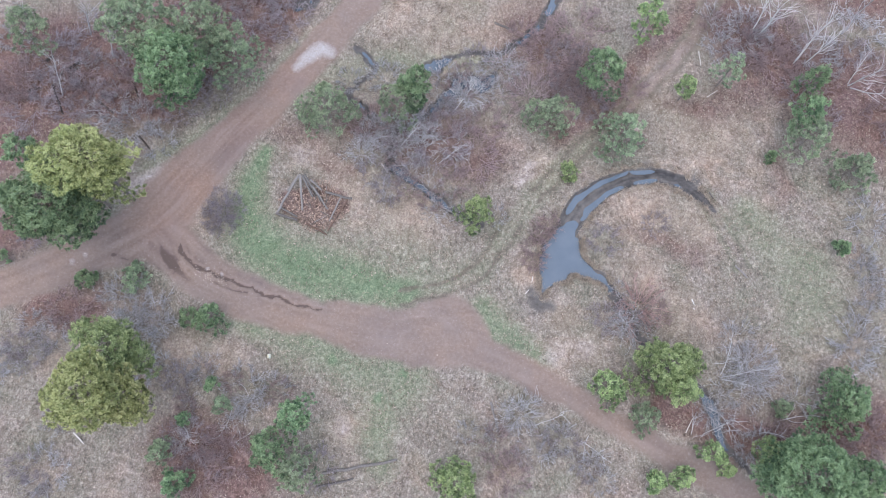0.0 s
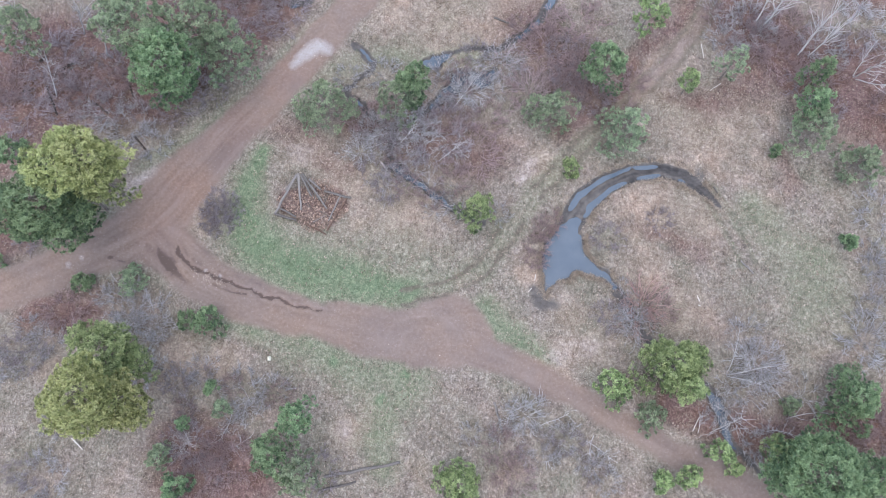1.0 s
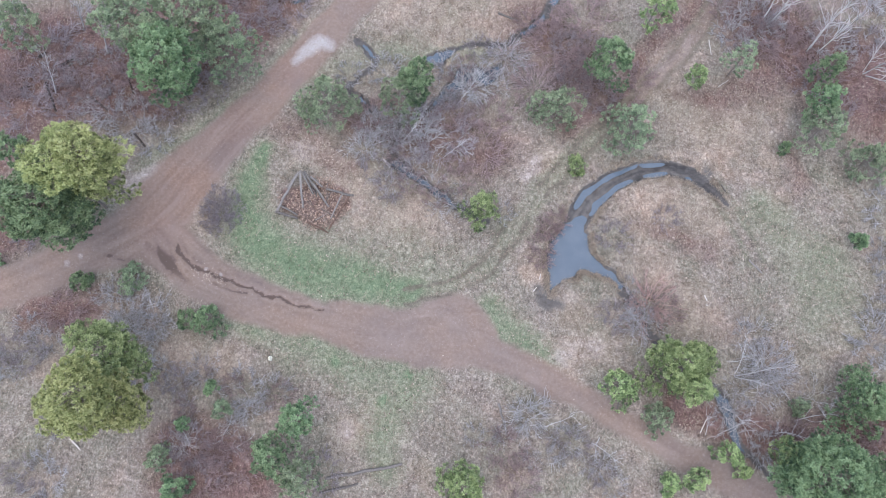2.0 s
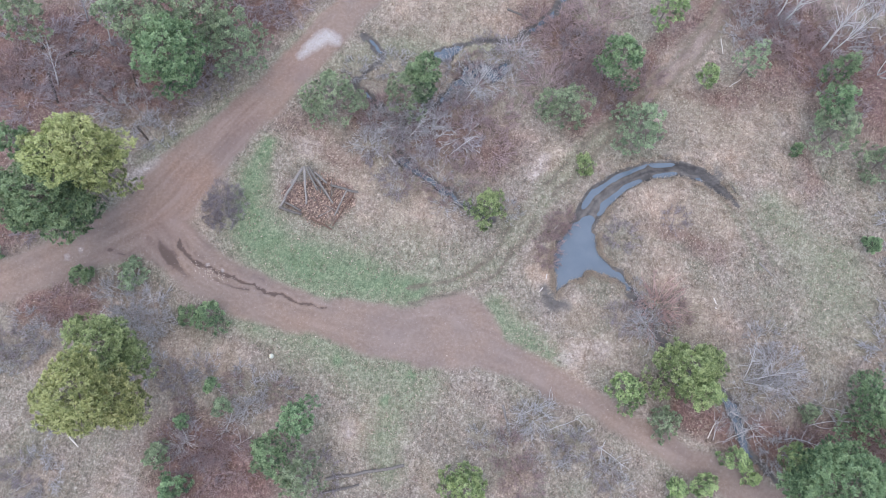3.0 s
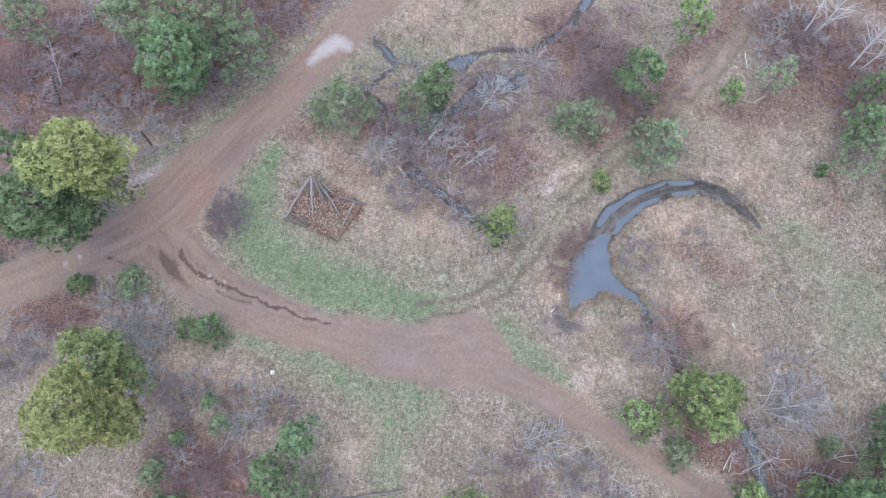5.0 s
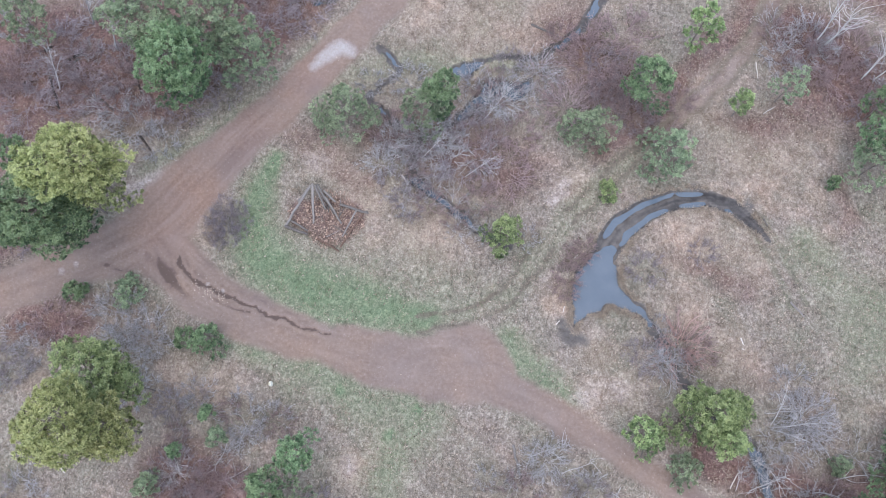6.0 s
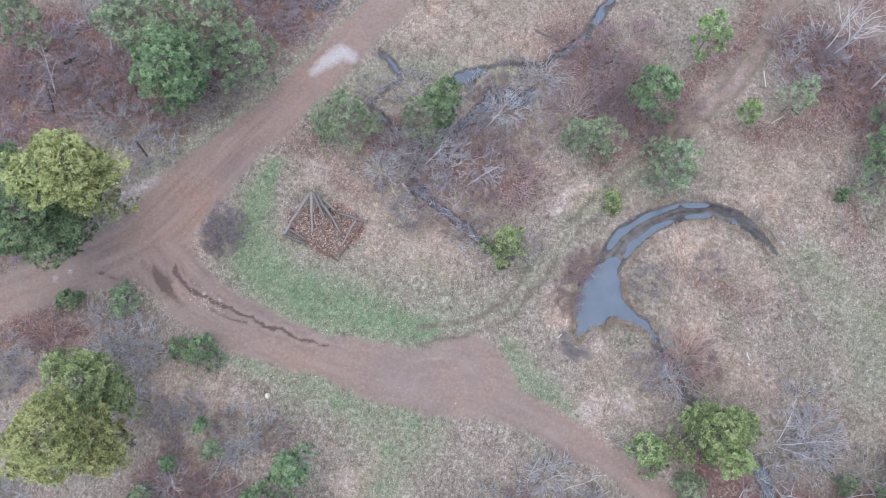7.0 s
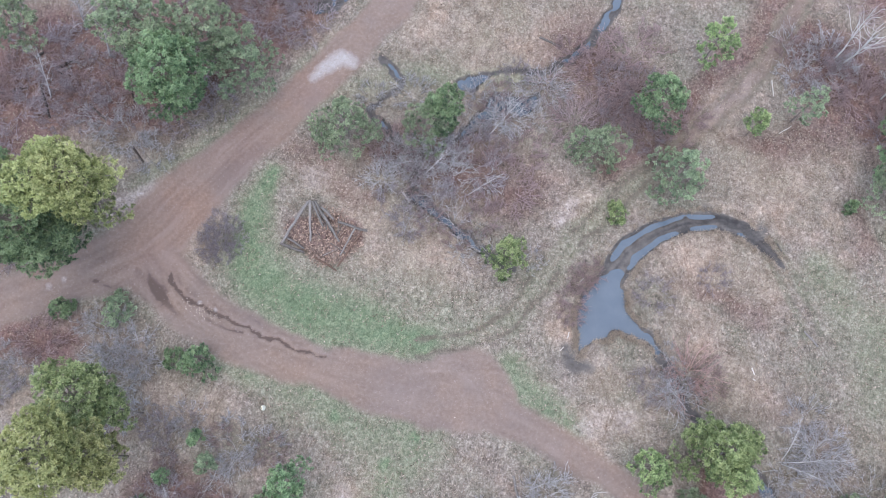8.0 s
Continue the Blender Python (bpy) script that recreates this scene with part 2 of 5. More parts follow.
RUIN_LOGS = [
    (-17.2, 27.05, 1.5, -19.03, 22.69, 0.35), (-17.07, 27.19, 1.5, -16.34, 23.59, 0.15), (-16.83, 27.17, 1.55, -15.4, 25.16, 0.25), (-16.62, 27.22, 1.5,
    -14.43, 24.9, 0.2), (-16.28, 27.04, 1.2, -13.55, 24.03, 0.15), (-15.97, 26.97, 0.9, -14.59, 26.12, 0.35), (-17.2, 27.01, 1.45, -18.34, 25.55, 0.3),
    (-14.16, 25.98, 0.3, -11.11, 25.57, 0.4), (-11.52, 25.59, 0.25, -13.14, 21.55, 0.2), (-12.31, 25.62, 0.4, -13.13, 22.72, 0.15), (-15.56, 22.04, 0.2,
    -13.1, 21.15, 0.2), (-19.03, 22.69, 0.35, -16.63, 22.28, 0.25), (-18.75, 23.49, 0.2, -16.71, 22.65, 0.3)]  # end to end
SPREADING_SHRUBS = [
    (21.74, 17.7, 3.2), (7.39, 41.12, 3), (3.66, 44.67, 2.7), (20.4, 15.89, 2.2), (0.21, 40.25, 2.9), (34.07, 12.92, 2.9), (10, 4.64, 2.2), (-10.89,
    31.26, 2.2), (-18.09, 1.72, 1.7), (-24.03, -2.54, 1.4), (30.2, 7.45, 1.8)]  # x, y, radius
FALLEN_BRANCHES = [
    (29.84, 8.31, 32.78, 5.34), (29.42, 5.38, 32.98, 7.29), (35.27, 6.25, 38.99, 7.25), (37.19, 7.75, 41.65, 9.86), (31.6, 6.8, 30.05, 4.11), (-18.28,
    0.44, -18.09, 3.52), (-19.55, 1.07, -20.26, -2.04), (-24.27, -1.01, -22.19, -3.4), (-19.6, -2.48, -16.46, -1.47), (28.2, 5.2, 28.65, 7.19), (8.67,
    4.75, 12.1, 6.94), (9.34, 6.24, 7.7, 3.5), (11.88, 3.85, 14.78, 5.67), (16.74, 2.94, 19.66, 1.49), (17.51, 3.6, 16.37, 1), (14.64, 1.55, 12.9, -0.32)]  # foot and top
FALLEN_LOGS = [
    (-34.98, -3.35, -33.75, -4.26, 0.09), (-9.21, -3.86, -1.88, -1.57, 0.16), (-9.54, -5.25, -5.98, -3.98, 0.14), (32.07, 24.18, 33.5, 22.96, 0.1),
    (27.66, 5.32, 28.29, 6.86, 0.055), (2.13, 50.1, 4.4, 49.44, 0.12), (26.74, 50.06, 27.09, 48.29, 0.05), (27.97, 44.18, 29.26, 45.33, 0.045), (-3.19,
    27.08, 1, 25.47, 0.1), (6.97, 5.6, 8.16, 2.67, 0.12), (28.85, 32.42, 29.33, 31.67, 0.08), (-8.52, 30.33, -7.65, 29.36, 0.09), (27.51, 19.66, 27.78,
    19.12, 0.07), (19, 6.22, 19.33, 8.04, 0.05), (-46.04, 35.7, -45.08, 37.09, 0.12), (9.96, 19.69, 9.9, 19.04, 0.05), (9.37, 17.69, 9.69, 18.18, 0.05),
    (10.25, 24.7, 10.53, 25.14, 0.05), (27.68, 18.67, 27.93, 18.57, 0.06), (-46.8, 35.9, -45.0, 37.8, 0.15), (-47.4, 34.3, -45.3, 30.9, 0.13), (-50.2, 32.9, -48.6, 33.9, 0.13),
    (-46.3, 36.3, -45.6, 35.6, 0.2), (-48.9, 37.2, -48.3, 37.9, 0.17), (-41.9, 33.2, -39.7, 31.9, 0.12), (-36.2, 29.6, -34.6, 28.2, 0.11), (-38.6, 36.4, -37.4, 34.2, 0.1)]  # two ends and radius
BARE_TREES_EAST = [
    (38.57, 50.66, 37.43, 51.45, 10.5),
    (39.6, 50.51, 39.93, 50.55, 9),
    (38.24, 50.3, 37.02, 50.37, 8),
    (34.06, 53.65, 32.66, 50.62, 12),
    (33.02, 53.87, 31.29, 51.41, 11),
    (45.04, 48.11, 44.6, 42.92, 8),
    (44.7, 48.28, 44.48, 45.75, 9),
    (44.7, 48.43, 43.5, 48.79, 7),
    (-50.62, 41.46, -47.7, 39.68, 9),
    (31.02, 11.77, 30.94, 14.53, 6),
    (31.02, 11.59, 33.85, 12.49, 6),
    (31.03, 11.47, 33.49, 10.17, 5)]
BARE_TREES_WEST = [
    (-8.1, 33.9, -10.37, 31.46, 4),
    (-6.91, 32.53, -4.44, 33.47, 4.5),
    (-2.17, 31.28, 1, 32.49, 4),
    (-1.42, 37.76, 1.25, 39.91, 5),
    (-44.88, 41.44, -41.57, 40.64, 9),
    (-46.03, 33.16, -43.7, 34.46, 8),
    (-41.56, 38.96, -38.73, 39.03, 9),
    (28.81, 7.29, 26.79, 4.9, 2),
    (22.01, 14.48, 17.58, 16.6, 5),
    (47.74, 15.65, 41.49, 12.88, 6),
    (44.02, 55.19, 41.6, 52.33, 11)]


# ---- node helpers ----
class Shade:
    def __init__(self, name):
        self.mat = bpy.data.materials.new(name)
        self.mat.use_nodes = True
        self.tree = self.mat.node_tree
        self.bsdf = self.tree.nodes["Principled BSDF"]
        self.place = self.tree.nodes.new("ShaderNodeTexCoord").outputs["Object"]

    def node(self, kind):
        return self.tree.nodes.new(kind)

    def put(self, socket, value):
        if isinstance(value, bpy.types.NodeSocket):
            self.tree.links.new(value, socket)
        elif isinstance(value, tuple) and len(value) == 3 and socket.type == "RGBA":
            socket.default_value = (*value, 1)
        else:
            socket.default_value = value

    def noise(self, scale, detail=4, rough=0.6, place=None, distortion=0.0):
        n = self.tree.nodes.new("ShaderNodeTexNoise")
        self.put(n.inputs["Vector"], place or self.place)
        n.inputs["Scale"].default_value, n.inputs["Detail"].default_value, n.inputs["Roughness"].default_value = scale, detail, rough
        n.inputs["Distortion"].default_value = distortion
        return n.outputs["Fac"]

    def cells(self, scale, place=None):
        n = self.tree.nodes.new("ShaderNodeTexVoronoi")
        self.put(n.inputs["Vector"], place or self.place)
        n.inputs["Scale"].default_value = scale
        return n.outputs["Color"], n.outputs["Distance"]

    def ramp(self, fac, *stops):
        n = self.tree.nodes.new("ShaderNodeValToRGB")
        self.put(n.inputs[0], fac)
        e = n.color_ramp.elements
        while len(e) < len(stops):
            e.new(0.5)
        for el, (at, col) in zip(e, stops):
            el.position, el.color = at, (*col, 1) if isinstance(col, tuple) else (col, col, col, 1)
        return n.outputs[0]

    def mix(self, fac, a, b, blend="MIX"):
        n = self.tree.nodes.new("ShaderNodeMix")
        n.data_type, n.blend_type = "RGBA", blend
        self.put(n.inputs[0], fac), self.put(n.inputs[6], a), self.put(n.inputs[7], b)
        return n.outputs[2]

    def math(self, op, a, b=0.0, c=0.0):
        n = self.tree.nodes.new("ShaderNodeMath")
        n.operation = op
        for s, v in zip(n.inputs, (a, b, c)):
            self.put(s, v)
        return n.outputs[0]

    def attribute(self, name):
        n = self.tree.nodes.new("ShaderNodeAttribute")
        n.attribute_name = name
        return n.outputs["Fac"]

    def island(self):
        return self.tree.nodes.new("ShaderNodeNewGeometry").outputs["Random Per Island"]

    def each(self):
        return self.tree.nodes.new("ShaderNodeObjectInfo").outputs["Random"]

    def bump(self, height, strength, distance=0.05):
        n = self.tree.nodes.new("ShaderNodeBump")
        self.put(n.inputs["Height"], height)
        n.inputs["Strength"].default_value, n.inputs["Distance"].default_value = strength, distance
        self.put(self.bsdf.inputs["Normal"], n.outputs[0])

    def done(self, colour, rough=0.9, spec=0.2):
        self.put(self.bsdf.inputs["Base Color"], colour)
        self.put(self.bsdf.inputs["Roughness"], rough)
        self.bsdf.inputs["Specular IOR Level"].default_value = spec
        return self.mat


def soft_edge(s, mask, jitter, low=0.35, high=0.65, amount=0.7):
    """A mask whose edge is broken up by a noise."""
    v = s.math("ADD", mask, s.math("MULTIPLY", s.math("SUBTRACT", jitter, 0.5), amount))
    return s.ramp(v, (low, 0.0), (high, 1.0))


def earth_material():
    s = Shade("earth")
    fine = s.noise(7, 6, 0.75)
    mid = s.noise(1.6, 5, 0.65)
    broad = s.noise(0.22, 4, 0.6)
    speck, _ = s.cells(9)
    sep = s.tree.nodes.new("ShaderNodeSeparateColor")
    s.put(sep.inputs[0], speck)
    speck_value = sep.outputs[0]
    jit = s.math("ADD", s.math("MULTIPLY", mid, 0.6), s.math("MULTIPLY", fine, 0.4))
    blades = s.node("ShaderNodeMapping")
    s.put(blades.inputs["Vector"], s.place)
    blades.inputs["Rotation"].default_value, blades.inputs["Scale"].default_value = (0, 0, 0.6), (1.0, 0.45, 1.0)
    tussock = s.math("ADD", s.math("MULTIPLY", s.noise(2.4, 5, 0.72, distortion=0.6), 0.55), s.math("MULTIPLY", s.noise(4.2, 4, 0.7, blades.outputs[0], 1.2), 0.45))
    grain = s.math("ADD", s.math("MULTIPLY_ADD", tussock, 0.98, -0.13), s.math("ADD", s.math("MULTIPLY", fine, 0.16), s.math("MULTIPLY", speck_value, 0.12)))
    dry = s.ramp(grain, (0.34, (0.088, 0.072, 0.06)), (0.44, (0.176, 0.148, 0.124)), (0.54, (0.258, 0.22, 0.187)), (0.65, (0.44, 0.385, 0.335)))
    olive = s.ramp(grain, (0.34, (0.0912, 0.0821, 0.0608)), (0.48, (0.186, 0.169, 0.131)), (0.65, (0.35, 0.319, 0.262)))
    colour = s.mix(s.ramp(broad, (0.42, 0.0), (0.62, 0.85)), dry, olive)
    straw = s.ramp(grain, (0.34, (0.152, 0.114, 0.0874)), (0.44, (0.247, 0.198, 0.156)), (0.55, (0.331, 0.274, 0.22)), (0.65, (0.486, 0.418, 0.35)))
    colour = s.mix(soft_edge(s, s.attribute("straw"), s.noise(0.5, 4, 0.6), 0.25, 0.95, 1.1), colour, straw)
    drift = s.ramp(s.noise(0.16, 5, 0.62), (0.34, (0.8, 0.84, 0.79)), (0.45, (0.94, 0.95, 0.93)), (0.55, (1.02, 1.0, 1.0)), (0.66, (1.14, 1.04, 1.0)))
    colour = s.mix(1.0, colour, drift, "MULTIPLY")
    litter = s.ramp(grain, (0.34, (0.055, 0.037, 0.034)), (0.44, (0.118, 0.074, 0.068)), (0.55, (0.188, 0.121, 0.109)), (0.65, (0.3, 0.222, 0.2)))
    rusty = s.ramp(grain, (0.34, (0.075, 0.042, 0.032)), (0.5, (0.15, 0.09, 0.073)), (0.65, (0.265, 0.185, 0.155)))
    litter = s.mix(s.ramp(s.noise(0.3, 5, 0.65), (0.43, 0.0), (0.58, 0.9)), litter, rusty)
    colour = s.mix(soft_edge(s, s.attribute("litter"), s.math("ADD", s.math("MULTIPLY", jit, 0.5), s.math("MULTIPLY", s.noise(0.6, 4, 0.6), 0.5)), 0.1, 0.75, 1.2), colour, litter)
    fresh = s.ramp(grain, (0.34, (0.066, 0.094, 0.056)), (0.48, (0.122, 0.165, 0.095)), (0.65, (0.225, 0.27, 0.165)))
    yellowed = s.ramp(grain, (0.34, (0.1, 0.105, 0.066)), (0.48, (0.175, 0.182, 0.118)), (0.65, (0.3, 0.3, 0.21)))
    lush = s.math("ADD", s.attribute("green"), s.math("MULTIPLY", s.math("SUBTRACT", s.noise(0.35, 5, 0.65), 0.5), 0.9))
    green = s.mix(s.ramp(lush, (0.35, 0.0), (1.1, 1.0)), yellowed, fresh)
    colour = s.mix(soft_edge(s, s.attribute("green"), s.math("ADD", s.math("MULTIPLY", jit, 0.6), s.math("MULTIPLY", s.noise(0.45, 5, 0.65), 0.4)), 0.08, 0.92, 1.1), colour, green)
    dirt = s.ramp(s.noise(3.0, 6, 0.7), (0.25, (0.163, 0.113, 0.089)), (0.5, (0.213, 0.154, 0.126)), (0.75, (0.281, 0.215, 0.182)))
    dirt = s.mix(s.ramp(broad, (0.35, 0.0), (0.65, 0.6)), dirt, (0.209, 0.163, 0.149))
    clay = s.noise(0.075, 5, 0.6)
    dirt = s.mix(1.0, dirt, s.ramp(clay, (0.36, (0.9, 0.93, 0.97)), (0.5, (0.99, 0.99, 0.99)), (0.62, (1.1, 1.05, 0.99))), "MULTIPLY")
    dirt = s.mix(1.0, dirt, s.mix(s.attribute("clay"), (0.985, 1.0, 0.985), (1.045, 0.99, 0.962)), "MULTIPLY")
    pebble = s.ramp(speck_value, (0.965, 0.0), (0.99, 0.22))
    streak = s.attribute("streak")
    dirt = s.mix(s.ramp(streak, (0.5, 0.0), (0.85, 0.35)), dirt, (0.327, 0.262, 0.228))
    dirt = s.mix(s.ramp(streak, (0.0, 0.95), (0.22, 0.28), (0.5, 0.0)), dirt, (0.1, 0.072, 0.061))
    dirt = s.mix(pebble, dirt, (0.38, 0.327, 0.289))
    thatch = s.ramp(grain, (0.34, (0.19, 0.155, 0.135)), (0.48, (0.335, 0.28, 0.248)), (0.65, (0.53, 0.465, 0.42)))
    colour = s.mix(soft_edge(s, s.attribute("thatch"), s.noise(0.8, 5, 0.65), 0.3, 1.0, 0.9), colour, thatch)
    colour = s.mix(soft_edge(s, s.attribute("worn"), jit, 0.3, 0.9, 0.8), colour, dirt)
    colour = s.mix(soft_edge(s, s.attribute("road"), jit, 0.22, 0.82, 0.7), colour, dirt)
    colour = s.mix(soft_edge(s, s.attribute("gravel"), jit, 0.3, 0.9, 0.8), colour, s.ramp(fine, (0.3, (0.31, 0.285, 0.272)), (0.7, (0.48, 0.45, 0.435))))
    tread = s.math("MULTIPLY", s.attribute("tread"), s.ramp(grain, (0.36, 0.8), (0.62, 0.45)))
    colour = s.mix(tread, colour, s.ramp(fine, (0.3, (0.075, 0.067, 0.05)), (0.7, (0.135, 0.12, 0.092))))
    mud = s.ramp(s.math("ADD", s.math("MULTIPLY", mid, 0.5), s.math("MULTIPLY", streak, 0.5)), (0.3, (0.0494, 0.0456, 0.0441)), (0.7, (0.129, 0.116, 0.106)))
    wet = soft_edge(s, s.attribute("mud"), jit, 0.35, 0.75, 0.5)
    colour = s.mix(wet, colour, mud)
    tone = s.ramp(s.math("ADD", s.math("MULTIPLY", s.noise(0.55, 5, 0.65), 0.6), s.math("MULTIPLY", mid, 0.4)), (0.36, (0.66, 0.62, 0.6)), (0.5, (0.97, 0.96, 0.95)), (0.62, (1.12, 1.12, 1.1)))
    mottled = s.mix(1.0, colour, tone, "MULTIPLY")
    colour = s.mix(s.math("MAXIMUM", s.attribute("road"), s.math("MULTIPLY", s.attribute("green"), 0.55)), mottled, colour)
    s.bump(s.math("ADD", s.math("MULTIPLY", fine, 0.7), s.math("MULTIPLY", mid, 0.6)), 0.8, 0.08)
    rough = s.ramp(wet, (0.0, 0.95), (1.0, 0.45))
    return s.done(colour, rough, 0.25)


def water_material():
    s = Shade("murky_water")
    n = s.noise(0.5, 4, 0.6)
    s.bump(s.noise(2.5, 3, 0.5), 0.06, 0.02)
    return s.done(s.ramp(n, (0.3, (0.07, 0.095, 0.123)), (0.7, (0.095, 0.121, 0.15))), 0.06, 0.5)


def foliage_material(name, dark, mid, tip):
    s = Shade(name)
    # young tips are paler; the dark end paints crown shade into the needles
    v = s.math("ADD", s.math("MULTIPLY", s.noise(0.7, 3, 0.6), 0.3), s.math("ADD", s.math("MULTIPLY", s.island(), 0.1), s.math("MULTIPLY", s.attribute("growth_shade"), 0.75)))
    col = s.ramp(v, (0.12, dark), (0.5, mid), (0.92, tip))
    hue = s.node("ShaderNodeHueSaturation")
    s.put(hue.inputs["Color"], col)
    s.put(hue.inputs["Hue"], s.math("ADD", 0.488, s.math("MULTIPLY", s.each(), 0.022)))
    s.put(hue.inputs["Value"], s.math("ADD", 0.92, s.math("MULTIPLY", s.each(), 0.22)))
    m = s.done(hue.outputs[0], 0.7, 0.25)
    through_leaf = s.node("ShaderNodeBsdfTranslucent")
    s.put(through_leaf.inputs[0], hue.outputs[0])
    both = s.node("ShaderNodeMixShader")
    both.inputs[0].default_value = 0.32
    s.tree.links.new(s.bsdf.outputs[0], both.inputs[1])
    s.tree.links.new(through_leaf.outputs[0], both.inputs[2])
    s.tree.links.new(both.outputs[0], s.tree.nodes["Material Output"].inputs[0])
    return m


def twig_material(name, dark, light):
    s = Shade(name)
    v = s.math("ADD", s.math("MULTIPLY", s.noise(2.2, 4, 0.65), 0.6), s.math("MULTIPLY", s.island(), 0.4))
    s.bump(s.noise(30, 3, 0.6), 0.4, 0.01)
    return s.done(s.ramp(v, (0.25, dark), (0.75, light)), 0.85, 0.2)


def log_material(name, dark, mid, light):
    s = Shade(name)
    long = s.node("ShaderNodeMapping")
    s.put(long.inputs["Vector"], s.place)
    long.inputs["Scale"].default_value = (1, 1, 0.06)
    grain = s.noise(26, 5, 0.7, long.outputs[0])
    v = s.math("ADD", s.math("MULTIPLY", grain, 0.7), s.math("MULTIPLY", s.each(), 0.3))
    s.bump(grain, 0.7, 0.03)
    return s.done(s.ramp(v, (0.25, dark), (0.5, mid), (0.75, light)), 0.9, 0.2)


def plain_material(name, dark, light, scale):
    s = Shade(name)
    v = s.math("ADD", s.math("MULTIPLY", s.noise(scale, 4, 0.65), 0.5), s.math("MULTIPLY", s.island(), 0.5))
    return s.done(s.ramp(v, (0.2, dark), (0.8, light)), 0.9, 0.2)


EARTH = earth_material()
WATER = water_material()
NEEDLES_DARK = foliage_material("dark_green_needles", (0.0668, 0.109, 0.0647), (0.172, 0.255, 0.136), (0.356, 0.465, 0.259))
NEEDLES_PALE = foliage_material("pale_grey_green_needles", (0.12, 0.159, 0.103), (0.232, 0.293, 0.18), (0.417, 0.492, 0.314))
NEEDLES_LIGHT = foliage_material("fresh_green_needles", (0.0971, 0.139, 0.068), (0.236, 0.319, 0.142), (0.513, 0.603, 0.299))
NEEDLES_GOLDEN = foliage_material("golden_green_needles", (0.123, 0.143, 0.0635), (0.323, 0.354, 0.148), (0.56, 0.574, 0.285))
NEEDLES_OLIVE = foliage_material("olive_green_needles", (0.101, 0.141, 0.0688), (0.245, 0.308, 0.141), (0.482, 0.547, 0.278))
BARK = twig_material("grey_brown_bark", (0.12, 0.1, 0.085), (0.27, 0.23, 0.2))
PALE_BARK = twig_material("pale_grey_bark", (0.42, 0.4, 0.38), (0.72, 0.69, 0.66))
TWIG_GREY = twig_material("grey_twigs", (0.24, 0.225, 0.222), (0.53, 0.505, 0.5))
TWIG_PURPLE = twig_material("purplish_brown_twigs", (0.17, 0.14, 0.146), (0.42, 0.36, 0.368))
TWIG_RED = twig_material("reddish_brown_twigs", (0.19, 0.133, 0.128), (0.43, 0.32, 0.305))
TWIG_WHITE = twig_material("bleached_twigs", (0.33, 0.312, 0.305), (0.62, 0.595, 0.58))
WEATHERED = log_material("weathered_grey_timber", (0.076, 0.0646, 0.057), (0.19, 0.171, 0.156), (0.342, 0.312, 0.285))
BROWN_LOG = log_material("brown_timber", (0.0912, 0.057, 0.0418), (0.19, 0.125, 0.095), (0.289, 0.213, 0.167))
ROTTEN = log_material("dark_rotten_timber", (0.03, 0.024, 0.02), (0.06, 0.048, 0.042), (0.11, 0.09, 0.08))
FRESH_CUT = log_material("fresh_cut_timber", (0.62, 0.56, 0.42), (0.78, 0.74, 0.6), (0.86, 0.83, 0.72))
BLEACHED = log_material("bleached_timber", (0.4, 0.36, 0.32), (0.58, 0.53, 0.48), (0.75, 0.7, 0.65))
STRAW_BLADES = plain_material("dry_grass_blades", (0.152, 0.114, 0.0836), (0.471, 0.395, 0.312), 1.5)
GREEN_BLADES = plain_material("green_grass_blades", (0.085, 0.115, 0.055), (0.175, 0.21, 0.11), 1.5)
LEAVES = plain_material("fallen_leaves", (0.07, 0.044, 0.037), (0.29, 0.213, 0.176), 2.0)
PALE_LEAVES = plain_material("bleached_fallen_leaves", (0.152, 0.11, 0.0874), (0.471, 0.388, 0.319), 2.0)
RUSSET_LEAVES = plain_material("russet_dry_leaves", (0.16, 0.102, 0.078), (0.5, 0.368, 0.288), 2.0)
STONES = plain_material("pale_stones", (0.3, 0.235, 0.19), (0.62, 0.53, 0.44), 3.0)
TWIG_RUST = twig_material("rust_red_twigs", (0.27, 0.165, 0.145), (0.56, 0.39, 0.345))
TWIG_MAUVE = twig_material("dark_mauve_twigs", (0.165, 0.14, 0.152), (0.395, 0.345, 0.36))
TWIG_PINK = twig_material("pinkish_grey_twigs", (0.27, 0.2, 0.2), (0.55, 0.44, 0.44))

# ---- noise and distance fields of the plan ----
rng = np.random.default_rng(7)
LATTICE = rng.random((8, 512, 512))


def value_noise(x, y, scale, seed):
    u, v = x / scale + 97.3, y / scale + 53.7
    i, j = np.floor(u).astype(int), np.floor(v).astype(int)
    f, g = u - i, v - j
    f, g = f * f * (3 - 2 * f), g * g * (3 - 2 * g)
    t = LATTICE[seed]
    a, b = t[i % 512, j % 512], t[(i + 1) % 512, j % 512]
    c, d = t[i % 512, (j + 1) % 512], t[(i + 1) % 512, (j + 1) % 512]
    return (a * (1 - f) + b * f) * (1 - g) + (c * (1 - f) + d * f) * g


def fbm(x, y, scale, seed):
    return sum(value_noise(x, y, scale / 2 ** k, (seed + k) % 8) * 0.5 ** k for k in range(4)) / 1.875


def smooth(v, low, high):
    u = np.clip((v - low) / (high - low), 0, 1)
    return u * u * (3 - 2 * u)


